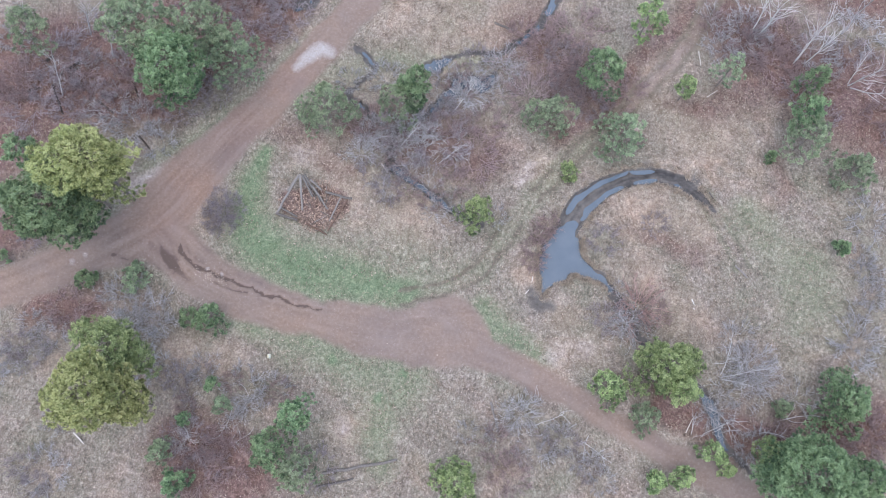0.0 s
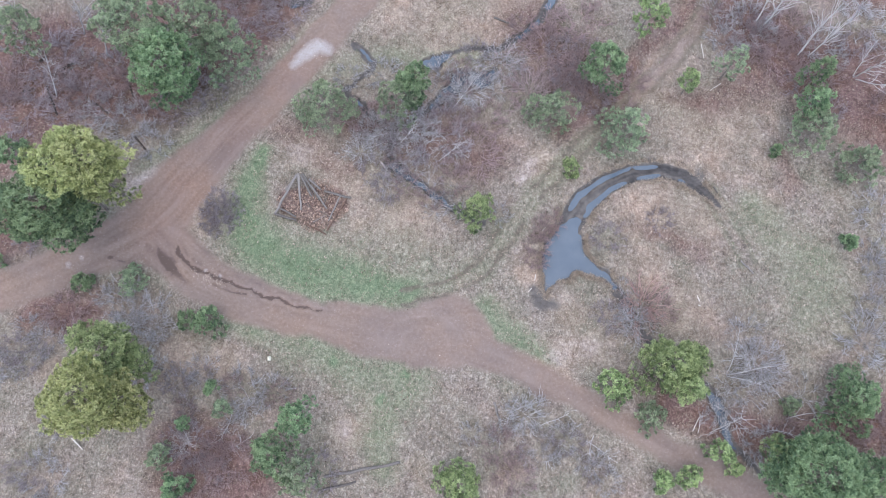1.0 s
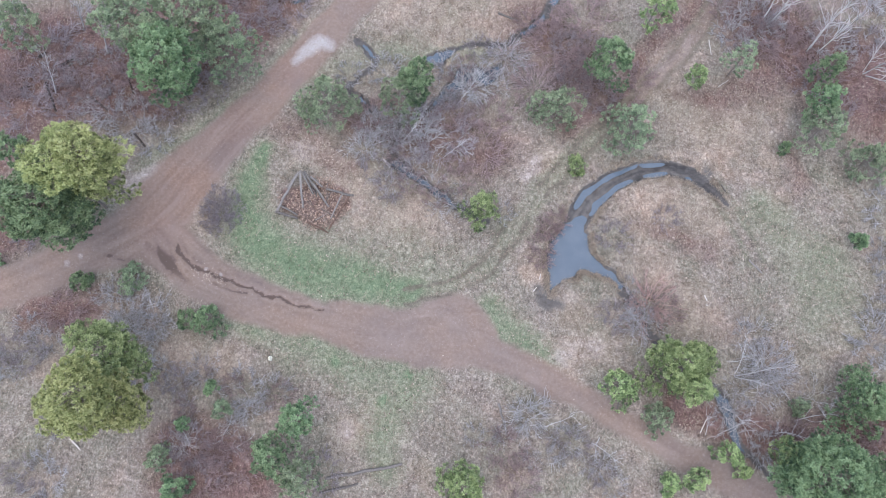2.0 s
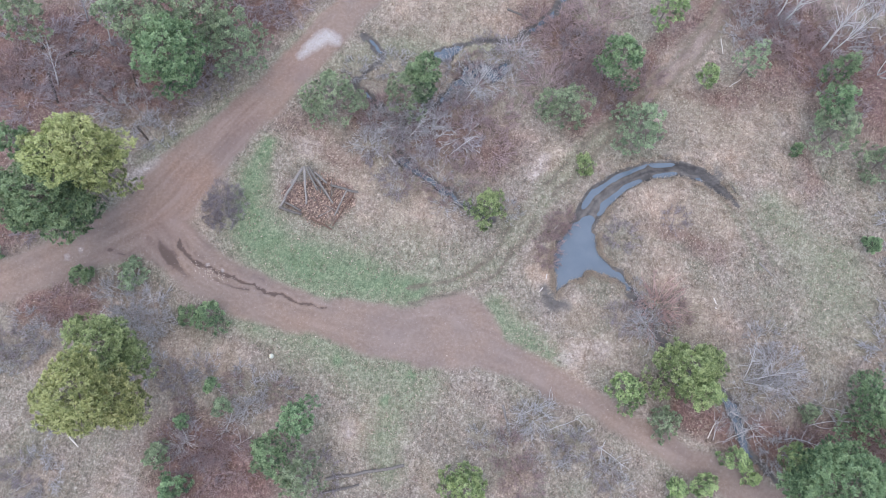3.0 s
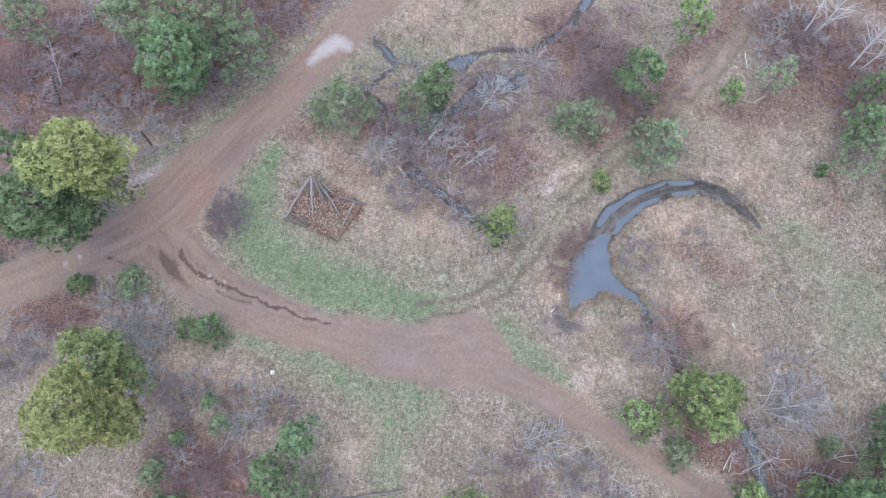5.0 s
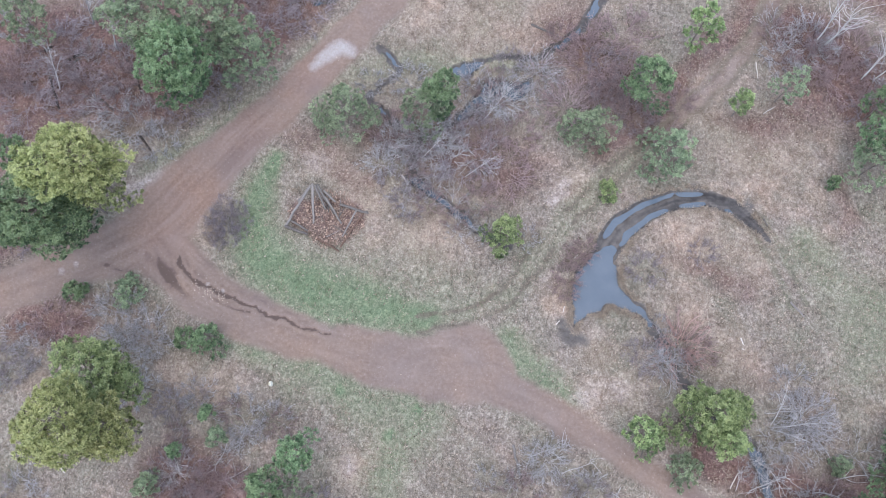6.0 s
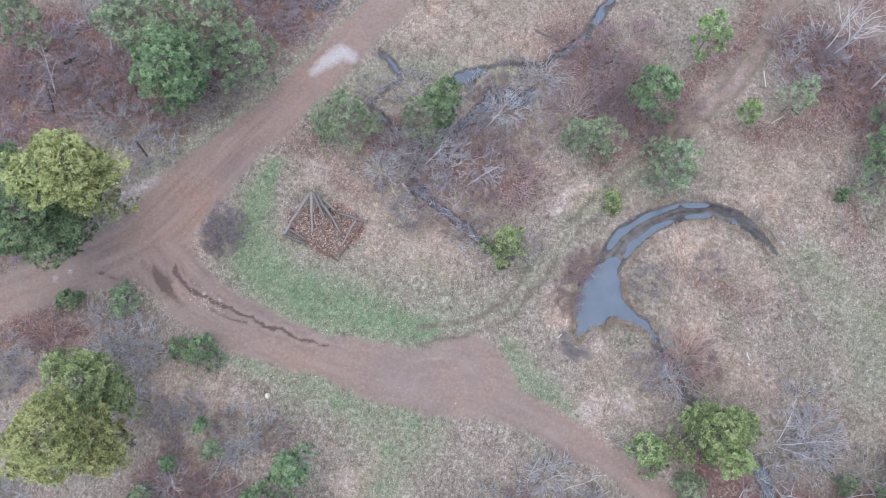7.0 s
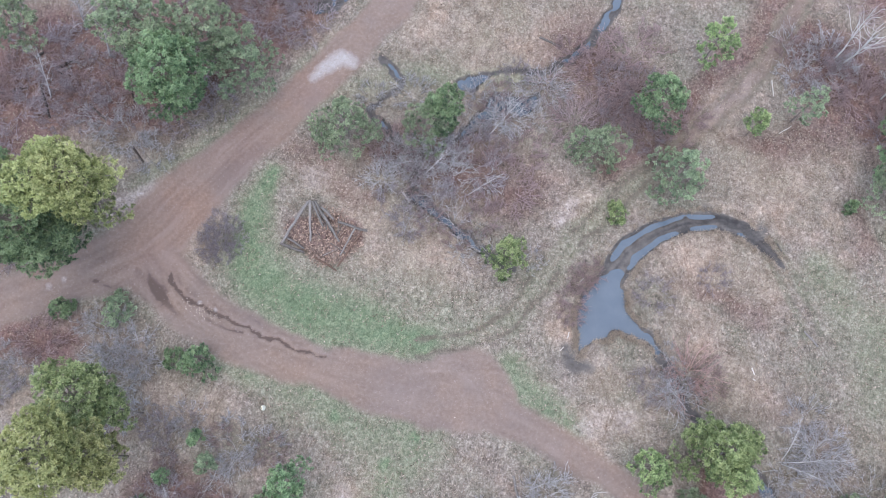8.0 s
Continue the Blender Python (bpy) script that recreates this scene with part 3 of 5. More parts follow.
def along(line, x, y):
    """Distance beyond the half width of a polyline, the way along it (0 to 1), the sideways offset and the half width there."""
    best, way, side, half = np.full(x.shape, 1e9), np.zeros(x.shape), np.zeros(x.shape), np.ones(x.shape)
    n = len(line) - 1
    for k in range(n):
        (ax, ay, ar), (bx, by, br) = line[k], line[k + 1]
        dx, dy = bx - ax, by - ay
        ll = dx * dx + dy * dy
        u = np.clip(((x - ax) * dx + (y - ay) * dy) / ll, 0, 1)
        px, py = x - ax - u * dx, y - ay - u * dy
        r = ar + (br - ar) * u
        d = np.hypot(px, py) - r
        closer = d < best
        best = np.where(closer, d, best)
        way = np.where(closer, (k + u) / n, way)
        side = np.where(closer, (px * -dy + py * dx) / math.sqrt(ll), side)
        half = np.where(closer, r, half)
    return best, way, side, half


def patches(spots, x, y):
    out = np.zeros(x.shape)
    for cx, cy, r in spots:
        out = np.maximum(out, np.exp(-((x - cx) ** 2 + (y - cy) ** 2) / (1.1 * r * r)))
    return out


WATER_LEVEL = -0.2


def fields(x, y):
    """Height of the ground and the masks of its covers at the places x, y."""
    wx = x + 1.3 * (fbm(x, y, 3.0, 0) - 0.5)
    wy = y + 1.3 * (fbm(x, y, 3.0, 3) - 0.5)
    fx = x + 0.5 * (fbm(x, y, 1.0, 1) - 0.5)
    fy = y + 0.5 * (fbm(x, y, 1.0, 4) - 0.5)
    z = 0.3 * (fbm(x, y, 9.0, 2) - 0.5) + 0.16 * (fbm(x, y, 1.6, 5) - 0.5)
    z = np.maximum(z, -0.1)
    out = {}
    main, east = along(ROAD_MAIN, wx, wy), along(ROAD_EAST, wx, wy)
    road_d = np.minimum(main[0], east[0])
    road = 1 - smooth(road_d, -0.9, 0.9)
    z = z * (1 - 0.75 * road) - 0.03 * road
    for line in (main, east):
        for off in (-0.62, 0.0, 0.55):
            z -= 0.035 * np.exp(-((line[2] - off * line[3]) / 0.28) ** 2) * (line[0] < 0.2)
    rut = along(RUT, fx + 0.5 * (fbm(x, y, 0.8, 5) - 0.5), fy + 0.7 * (fbm(x, y, 0.8, 7) - 0.5))
    broken = smooth(fbm(x, y, 1.3, 6), 0.36, 0.5)
    low_rut = along(RUT_LOW, fx, fy)
    rut_mask = np.maximum((1 - smooth(rut[0], -0.05, 0.11)) * (0.7 + 0.35 * broken), 0.4 * broken * (1 - smooth(low_rut[0], -0.06, 0.09)))
    z -= 0.12 * rut_mask
    near_rut = np.exp(-((np.abs(rut[2]) - 0.75) / 0.2) ** 2) * (rut[0] < 1.2) * broken
    # wheel marks run along the road
    streak = np.full(x.shape, 0.5)
    sx, sy = x + 0.2 * (wx - x), y + 0.2 * (wy - y)
    nearest = np.full(x.shape, 1e9)
    for line, length in ((along(ROAD_MAIN, sx, sy), 62.0), (along(ROAD_EAST, sx, sy), 78.0)):
        lanes = 0.6 * value_noise(line[1] * length / 9.0, line[2] / 0.5, 1.0, 2) + 0.4 * value_noise(line[1] * length / 4.0, line[2] / 0.24, 1.0, 5)
        clear = smooth(fbm(x, y, 7.0, 4), 0.4, 0.62)
        streak = np.where(line[0] < nearest, 0.52 + (0.25 + 0.55 * clear) * (lanes - 0.5) + 0.22 * (fbm(x, y, 2.4, 0) - 0.5), streak)
        nearest = np.minimum(nearest, line[0])
    ring = np.hypot(wx + 0.9, (wy - 10.4) * 1.2)
    for radius in (2.6, 4.2):
        streak = streak + 0.11 * np.exp(-((ring - radius) / 0.22) ** 2) * (wy > 10.2)
    spots = np.maximum(1 - smooth(along(RUT_DARK, fx, fy)[0], -0.4, 0.3), 0.8 * (1 - smooth(along(RUT_FAINT, fx, fy)[0], -0.1, 0.2)))
    streak = np.clip(streak - 0.25 * near_rut - 0.85 * rut_mask - 0.65 * spots * (0.5 + 0.5 * broken), 0, 1)
    track = along(TRACK, wx, wy)
    north = along(PATH_N, wx, wy)
    wheels = np.exp(-((np.abs(track[2]) - 0.72) / 0.32) ** 2) * (np.abs(track[0]) < 1.2) * smooth(fbm(x, y, 2.6, 7), 0.24, 0.42)
    worn = np.maximum(0.72 * (1 - smooth(north[0], -0.8, 1.0)), 0.62 * wheels)
    worn = np.maximum(worn, 0.3 * (1 - smooth(track[0], -0.6, 0.8)))
    for line in (track, north):
        z -= 0.08 * np.exp(-((np.abs(line[2]) - 0.65) / 0.25) ** 2) * (line[0] < 0.3)
    # the pond, the wheel-cut arc behind it and the creek
    ex, ey = fx + 0.7 * (fbm(x, y, 0.9, 2) - 0.5), fy + 0.7 * (fbm(x, y, 0.9, 6) - 0.5)
    pond_d = np.minimum(along(POND, ex, ey)[0], along(POND2, ex, ey)[0])
    z = np.where(pond_d < 1.5, np.minimum(z, 0.02), z)
    z -= 0.7 * (1 - smooth(pond_d, -1.0, 0.2))
    arc = along(ARC, x + 0.4 * (fx - x), y + 0.4 * (fy - y))
    arc_mask = 1 - smooth(arc[0], -0.25, 0.2)
    tail = 1 - smooth(along(ARC_TAIL, wx, wy)[0], -0.7, 0.5)
    streak = np.where(arc[0] < 0.4, value_noise(arc[1] * 22 / 5.0, arc[2] / 0.2, 1.0, 3), streak)
    z -= 0.1 * arc_mask
    rel = arc[2] / np.maximum(arc[3], 0.3)
    wet_way = smooth(arc[1], 0.02, 0.1) * (1 - smooth(arc[1], 0.5, 0.62))
    for off, amount in ((0.55, 1.0), (-0.6, 0.9)):
        breaks = smooth(fbm(x, y, 2.2, 6) + (0.14 if off > 0 else 0.1), 0.35, 0.5)
        z -= amount * (0.05 + 0.22 * wet_way * breaks) * np.exp(-((rel - off) / 0.26) ** 2) * arc_mask
    creek_d = np.full(x.shape, 1e9)
    carve = np.zeros(x.shape)
    for line in (CREEK_N, WET, CREEK_W, CREEK_S, CREEK_FAR):
        d, _, _, half = along(line, ex, ey)
        creek_d = np.minimum(creek_d, d)
        carve = np.maximum(carve, (1 - smooth(d, -0.45, 0.35)) * np.clip(half / 0.45, 0.3, 1))
    flow = 0.15 + 0.85 * smooth(fbm(x, y, 3.5, 1), 0.44, 0.56)
    flow = np.maximum(flow, patches([(1.9, 42.0, 2.2), (-1.0, 41.7, 2.4), (-2.1, 39.6, 1.6)], x, y))
    z -= 0.5 * flow * carve
    out["road"] = road
    tail_way, north_way = along(ARC_TAIL, fx, fy), along(PATH_N, fx, fy)
    tread = wheels
    for line, gauge, amount in ((tail_way, 0.75, 0.7), (north_way, 0.85, 0.6)):
        tread = np.maximum(tread, amount * np.exp(-((np.abs(line[2]) - gauge) / 0.3) ** 2) * (line[0] < 0.9) * smooth(fbm(x, y, 2.6, 7), 0.24, 0.42))
    out["tread"] = tread
    out["clay"] = patches([(-20.5, 39.0, 3.5), (-25.5, 31.5, 4.5), (-29.5, 24.5, 4.5), (-31.5, 19.5, 3.5)], wx, wy)
    out["thatch"] = np.maximum(1 - smooth(np.minimum(along(PALE_PATH, wx, wy)[0], np.minimum(along(PALE_SPOT, wx, wy)[0], along(THATCH, wx, wy)[0])), -0.6, 0.9), 0.8 * patches([(-7.8, 1.0, 1.2), (13.2, 11.3, 1.6), (16.4, 12.4, 1.5), (-17.5, 29.9, 1.6)], wx, wy))
    out["streak"] = streak
    out["worn"] = np.maximum.reduce([worn, 0.5 * patches(WORN, wx, wy), 0.35 * tail])
    out["mud"] = np.maximum.reduce([0.3 * rut_mask, arc_mask, 1 - smooth(pond_d, -0.25, 0.0 + 2.2 * np.maximum(0, fbm(x, y, 1.7, 4) - 0.45)), 0.9 * (1 - smooth(creek_d, -0.1, 0.65)),
                                    0.72 * (1 - smooth(along(MUD_BANK, wx, wy)[0], -1.0, 0.8)), 0.42 * (1 - smooth(along(MUD_FRINGE, wx, wy)[0], -0.6, 0.5)), 0.75 * patches([(21.5, 34.0, 1.2), (19.0, 33.0, 1.0), (27.0, 33.6, 1.0)], wx, wy)])
    out["gravel"] = np.maximum(0.76 * (1 - smooth(along(GRAVEL, fx, fy)[0], -0.8, 0.9)), 0.6 * patches([(-39.8, 14.2, 0.5), (-38.6, 15.2, 0.4), (-25.2, 15.6, 0.3), (-23.6, 15.1, 0.3)], fx, fy))
    off_road = 1 - 0.8 * smooth(road, 0.3, 1.0)
    green = np.zeros(x.shape)
    for line, amount in ((GREEN_CRESCENT, 0.95), (GREEN_SOUTH, 0.66), (GREEN_EAST, 0.55), (GREEN_NORTH, 0.5), (VERGE, 0.5), (GREEN_FORK, 0.74), (GREEN_FADE, 0.46), (GREEN_POND, 0.55)):
        d, _, _, half = along(line, wx, wy)
        green = np.maximum(green, amount * (1 - smooth(d / half, -1.0, 2.0)))
    green = np.maximum(green, 0.42 * (1 - smooth(track[0], -0.2, 1.3)))
    for line in (north, along(ARC_TAIL, wx, wy)):
        green = np.maximum(green, 0.45 * np.exp(-((np.abs(line[2]) - 0.9) / 0.45) ** 2) * (line[0] < 0.6))
    green = np.maximum(green, 0.98 * patches([(-10.3, 7.9, 0.9), (-2.6, 7.2, 1.1), (-4.6, 4.4, 1.0), (-13.5, 17.2, 1.7), (-8.8, 17.4, 1.5), (5.4, 13.2, 1.0)], wx, wy))
    out["green"] = green * off_road
    litter = np.zeros(x.shape)
    lx, ly = x + 4.5 * (fbm(x, y, 6.0, 5) - 0.5), y + 4.5 * (fbm(x, y, 6.0, 6) - 0.5)
    for line in (LITTER_PINES, LITTER_GLADE, LITTER_FAR, LITTER_WOOD, LITTER_FORK, LITTER_SOUTH, LITTER_NORTH, LITTER_PATH, LITTER_EAST, LITTER_CREEK, LITTER_BRUSH, LITTER_WEST):
        d, _, _, half = along(line, lx, ly)
        thin = 0.72 if line in (LITTER_PINES, LITTER_GLADE, LITTER_NORTH, LITTER_PATH, LITTER_BRUSH) else 1.0
        litter = np.maximum(litter, thin * (1 - smooth(d / np.minimum(half, 3.5), -1.1, 1.1)))
    d, _, _, half = along(LITTER_HUT, lx, ly)
    litter = np.maximum.reduce([0.92 * litter, 0.45 * (1 - smooth(d / half, -1.0, 0.8)), 0.5 * (1 - smooth(np.minimum(along(LITTER_BEND, lx, ly)[0], along(BROWN_PATCH, lx, ly)[0]), -0.8, 1.4)), 0.6 * (1 - smooth(along(LITTER_FLOOR, fx, fy)[0], -0.3, 0.4))])
    out["litter"] = litter * off_road
    out["straw"] = patches(STRAW, wx, wy) * off_road
    return z, out, road_d, pond_d, creek_d


def axis(low, high, step, reach, fine):
    """Even steps from low to high, halved in the span fine, and ever longer ones out to reach."""
    inner = np.arange(low, high + step / 2, step)
    inner = np.sort(np.concatenate((inner, np.array([v + step / 2 for v in inner if fine[0] < v < fine[1]]))))
    outer = []
    d = step
    at = 0.0
    while at < reach:
        d *= 1.35
        at += d
        outer.append(at)
    outer = np.array(outer)
    return np.concatenate((low - outer[::-1], inner, high + outer))


def mesh_object(name, verts, faces, material, parent=None, smooth_faces=False):
    """A mesh of triangles or of quads out of arrays."""
    me = bpy.data.meshes.new(name)
    verts, faces = np.asarray(verts, np.float32), np.asarray(faces, np.int32)
    k = faces.shape[1]
    me.vertices.add(len(verts)), me.loops.add(faces.size), me.polygons.add(len(faces))
    me.vertices.foreach_set("co", verts.ravel())
    me.loops.foreach_set("vertex_index", faces.ravel())
    me.polygons.foreach_set("loop_start", np.arange(0, faces.size, k, dtype=np.int32))
    if smooth_faces:
        me.polygons.foreach_set("use_smooth", np.ones(len(faces), bool))
    me.update(calc_edges=True)
    me.materials.append(material)
    ob = new(name, me)
    if parent:
        ob.parent = parent
    return ob


def build_ground():
    xs, ys = axis(-58, 58, 0.2, 1800, (-31, -11)), axis(-14, 66, 0.2, 1800, (12.4, 18.8))
    x, y = np.meshgrid(xs, ys, indexing="ij")
    z, masks, road_d, pond_d, creek_d = fields(x, y)
    nx, ny = x.shape
    index = np.arange(nx * ny).reshape(nx, ny)
    quads = np.stack((index[:-1, :-1], index[1:, :-1], index[1:, 1:], index[:-1, 1:]), -1).reshape(-1, 4)
    verts = np.stack((x, y, z), -1).reshape(-1, 3)
    on_road = (road_d.ravel()[quads].mean(1) < 0.0)
    for name, pick, label, cat in (("ground", ~on_road, "dry straw-coloured meadow with green patches and leaf litter", "ground"),
                                   ("dirt_road", on_road, "rutted reddish-brown dirt road forking through the meadow", "road")):
        faces = quads[pick]
        used, inverse = np.unique(faces, return_inverse=True)
        ob = mesh_object(name, verts[used], inverse.reshape(-1, 4), EARTH, smooth_faces=True)
        for key, values in masks.items():
            a = ob.data.attributes.new(key, "FLOAT", "POINT")
            a.data.foreach_set("value", values.ravel()[used].astype(np.float32))
        tagged(ob, label, cat, kind="structure")


def build_water():
    xs, ys = np.arange(-30, 45, 0.4), np.arange(-4, 64, 0.4)
    x, y = np.meshgrid(xs, ys, indexing="ij")
    _, _, _, pond_d, creek_d = fields(x, y)
    arc_d = along(ARC, x, y)[0]
    is_pond = (np.minimum(pond_d, arc_d) < 0.8)
    is_creek = (creek_d < 0.9) & ~is_pond
    index = np.arange(x.size).reshape(x.shape)
    quads = np.stack((index[:-1, :-1], index[1:, :-1], index[1:, 1:], index[:-1, 1:]), -1).reshape(-1, 4)
    verts = np.stack((x, y, np.full(x.shape, WATER_LEVEL)), -1).reshape(-1, 3)
    for name, mask, label in (("pond_water", is_pond, "still murky blue-grey water of a small curved pond"), ("creek_water", is_creek, "shallow murky water of a narrow winding creek")):
        faces = quads[mask.ravel()[quads[:, 0]]]
        used, inverse = np.unique(faces, return_inverse=True)
        tagged(mesh_object(name, verts[used], inverse.reshape(-1, 4), WATER), label, "water", kind="structure")


build_ground()
build_water()


def ground_z(x, y):
    return float(fields(np.array([x], float), np.array([y], float))[0][0])


# ---- plants: arrays of tapered stems and of needles ----
def unit(v):
    return v / np.maximum(np.linalg.norm(v, axis=-1, keepdims=True), 1e-9)


def stems(starts, ends, r0, r1, sides=3):
    """Tapered prisms from starts to ends, all at once."""
    n = len(starts)
    d = unit(ends - starts)
    helper = np.where(np.abs(d[:, 2:3]) > 0.9, np.array([[1.0, 0, 0]]), np.array([[0, 0, 1.0]]))
    u = unit(np.cross(d, helper))
    v = np.cross(d, u)
    a = np.arange(sides) * 2 * math.pi / sides
    ring = u[:, None] * np.cos(a)[None, :, None] + v[:, None] * np.sin(a)[None, :, None]
    r0, r1 = np.broadcast_to(r0, n), np.broadcast_to(r1, n)
    low = starts[:, None] + ring * r0[:, None, None]
    high = ends[:, None] + ring * r1[:, None, None]
    verts = np.concatenate((low, high), 1).reshape(-1, 3)
    k = np.arange(sides)
    quad = np.stack((k, (k + 1) % sides, sides + (k + 1) % sides, sides + k), -1)
    faces = (np.arange(n)[:, None, None] * 2 * sides + quad[None]).reshape(-1, 4)
    return verts, faces


def joined(pieces):
    verts, faces, at = [], [], 0
    for v, f in pieces:
        verts.append(v), faces.append(f + at)
        at += len(v)
    return np.concatenate(verts), np.concatenate(faces)


def limb(r, start, direction, length, radius, parts=4, wander=0.25, rise=0.0):
    """A bending limb: its points and radii."""
    pts, d = [np.array(start, float)], np.array(direction, float)
    for k in range(parts):
        d = unit(d + r.normal(0, wander, 3) + np.array([0, 0, rise]))
        pts.append(pts[-1] + d * length / parts)
    pts = np.array(pts)
    radii = radius * np.linspace(1, 0.3, parts + 1)
    return pts, radii


def chain(pts, radii, sides=4):
    return stems(pts[:-1], pts[1:], radii[:-1], radii[1:], sides)


def rosettes(r, centres, ways, count, length, width):
    """Tufts of narrow blades that fan out of each centre, and how far each corner lies towards a tip."""
    n = len(centres)
    d = unit(ways[:, None] * 0.35 + r.normal(0, 0.7, (n, count, 3)) * np.array([1, 1, 0.55]) + np.array([0, 0, 0.25]))
    side = unit(np.cross(d, r.normal(0, 1, (n, count, 3))))
    size = length[:, None, None] * r.uniform(0.65, 1.2, (n, count, 1))
    base = centres[:, None] + r.normal(0, 0.035, (n, count, 3))
    w = width * r.uniform(0.7, 1.3, (n, count, 1))
    verts = np.stack((base - side * w * 0.5, base + d * size * 0.62 + side * w, base + d * size, base + d * size * 0.55 - side * w), 2).reshape(-1, 3)
    outer = np.tile(np.array([0.0, 0.6, 1.0, 0.6]), n * count)
    return verts, np.arange(n * count * 4).reshape(-1, 4), outer


def pine(r, name, radius, height, material, density, golden=False):
    """A pine: trunk, boughs in whorls and a crown of needle tufts along them."""
    tree = new(name)
    bend = r.normal(0, 0.02 * height, 2)
    pts = np.array([[bend[0] * u * u, bend[1] * u * u, height * 0.97 * u - (0.3 if u == 0 else 0)] for u in np.linspace(0, 1, 6)])
    radii = (0.009 * height + 0.02) * np.linspace(1, 0.12, 6)
    v, f = chain(pts, radii, 7)
    mesh_object("trunk", v, f, BARK, tree, True)
    tall = height > 9
    crown_low = height - (1.35 * radius if golden else min(1.6 * radius, 0.6 * height) if tall else min(max(2.1 * radius + 0.4, 0.7 * height), 0.9 * height))
    lobes = 0.66 + 0.46 * r.random(7)
    count = int(np.clip(3.4 * radius * radius + 10, 14, 64))
    centres, ways, bright, limbs = [], [], [], []
    skirt = 24 if tall else 0
    for k in range(count + skirt):
        u = ((k + 0.5) / count) ** (0.8 if density > 50 else 0.95) if k < count else -r.uniform(0.15, 1.0)
        az = k * 2.39996 + r.normal(0, 0.25)
        turn = (az / (2 * math.pi)) % 1.0 * 7
        full = 0.92 * (1 + 0.4 * u) if u < 0 else math.sin(math.pi * (0.28 + 0.72 * u)) ** 0.6 if tall else (1 - u) ** 0.62
        length = max(0.16, radius * full * np.interp(turn, np.arange(8), np.append(lobes, lobes[0])) * r.uniform(0.72, 1.3) * (1.08 if tall else 1.2) - 0.1)
        root_z = crown_low + (height - crown_low) * u * 0.96 if u > 0 else crown_low * (1 + 0.62 * u)
        root = np.array([*(bend * (root_z / height) ** 2), root_z])
        rise = 0.12 + 0.35 * max(u, 0) + r.normal(0, 0.06)
        out = np.array([math.cos(az), math.sin(az), 0.0])
        across = np.array([-math.sin(az), math.cos(az), 0.0])
        curve = r.normal(0, 0.1) * length
        line = np.array([root + out * length * q + across * curve * q * q + np.array([0, 0, length * rise * q * (1.3 - 0.5 * q)]) for q in (0, 0.35, 0.7, 1.0)])
        limbs.append(chain(line, (0.011 * length + 0.01) * np.array([1, 0.75, 0.5, 0.25]), 3))
        # side shoots spread flat from the bough, widest past its middle
        shoots = (9 if radius < 1.8 else 4) + int(density * (0.05 if u < 0 else 0.08 if u < 0.35 else 0.17) * (length * length * 0.55 + length * 0.6))
        q = np.sqrt(r.uniform(0.12, 1.0, shoots))
        q[0] = 1.0
        at = np.stack([np.interp(q, (0, 0.35, 0.7, 1.0), line[:, c]) for c in range(3)], -1)
        fan = r.uniform(-1, 1, shoots) * (0.42 * length * np.sin(math.pi * np.clip(q, 0.1, 0.93)) + 0.06)
        fan[0] = 0
        at = at + across * fan[:, None] + out * (0.35 * np.abs(fan))[:, None]
        at[:, 2] += r.normal(0, 0.05, shoots) - 0.12 * np.abs(fan)
        # a second layer hangs below, its shade put into the needle colour
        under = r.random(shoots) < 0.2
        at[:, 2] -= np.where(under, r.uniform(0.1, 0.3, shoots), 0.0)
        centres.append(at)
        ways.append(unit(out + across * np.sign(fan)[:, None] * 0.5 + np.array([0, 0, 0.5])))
        # tone falls inwards, downwards and underneath, as painted shade
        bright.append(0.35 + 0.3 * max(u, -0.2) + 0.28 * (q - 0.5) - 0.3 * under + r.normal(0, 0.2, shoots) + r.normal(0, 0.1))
    centres.append(np.array([[bend[0], bend[1], height]])), ways.append(np.array([[0, 0, 1.0]])), bright.append(np.array([0.9]))
    for v, f in limbs:
        mesh_object("bough", v, f, BARK, tree)
    centres, ways, bright = np.concatenate(centres), np.concatenate(ways), np.concatenate(bright)
    gap = 0.36 if radius > 1.3 else 0.27
    _, first = np.unique(np.floor(centres / np.array([gap, gap, 0.7 * gap])), axis=0, return_index=True)
    centres, ways, bright = centres[first], ways[first], bright[first]
    size = r.uniform(0.22, 0.32, len(centres)) * (0.85 if radius < 1.3 else 1.0)
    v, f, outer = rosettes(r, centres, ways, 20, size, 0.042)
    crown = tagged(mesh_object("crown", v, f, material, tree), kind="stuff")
    needle_tone = crown.data.attributes.new("growth_shade", "FLOAT", "POINT")
    # each tuft is also coloured from a shaded base to a pale young tip
    needle_tone.data.foreach_set("value", (np.repeat(bright, 80) + 0.75 * (outer - 0.6)).astype(np.float32))
    return tree


def whereabouts(x, y):
    """Words for what a plant stands beside."""
    _, masks, road_d, pond_d, creek_d = (v for v in fields(np.array([x], float), np.array([y], float)))
    if road_d[0] < 4.5:
        return "beside the dirt road"
    if pond_d[0] < 4.0:
        return "near the muddy pond"
    if creek_d[0] < 3.5:
        return "on the creek bank"
    return "on brown leaf litter" if masks["litter"][0] > 0.4 else "in dry meadow grass"


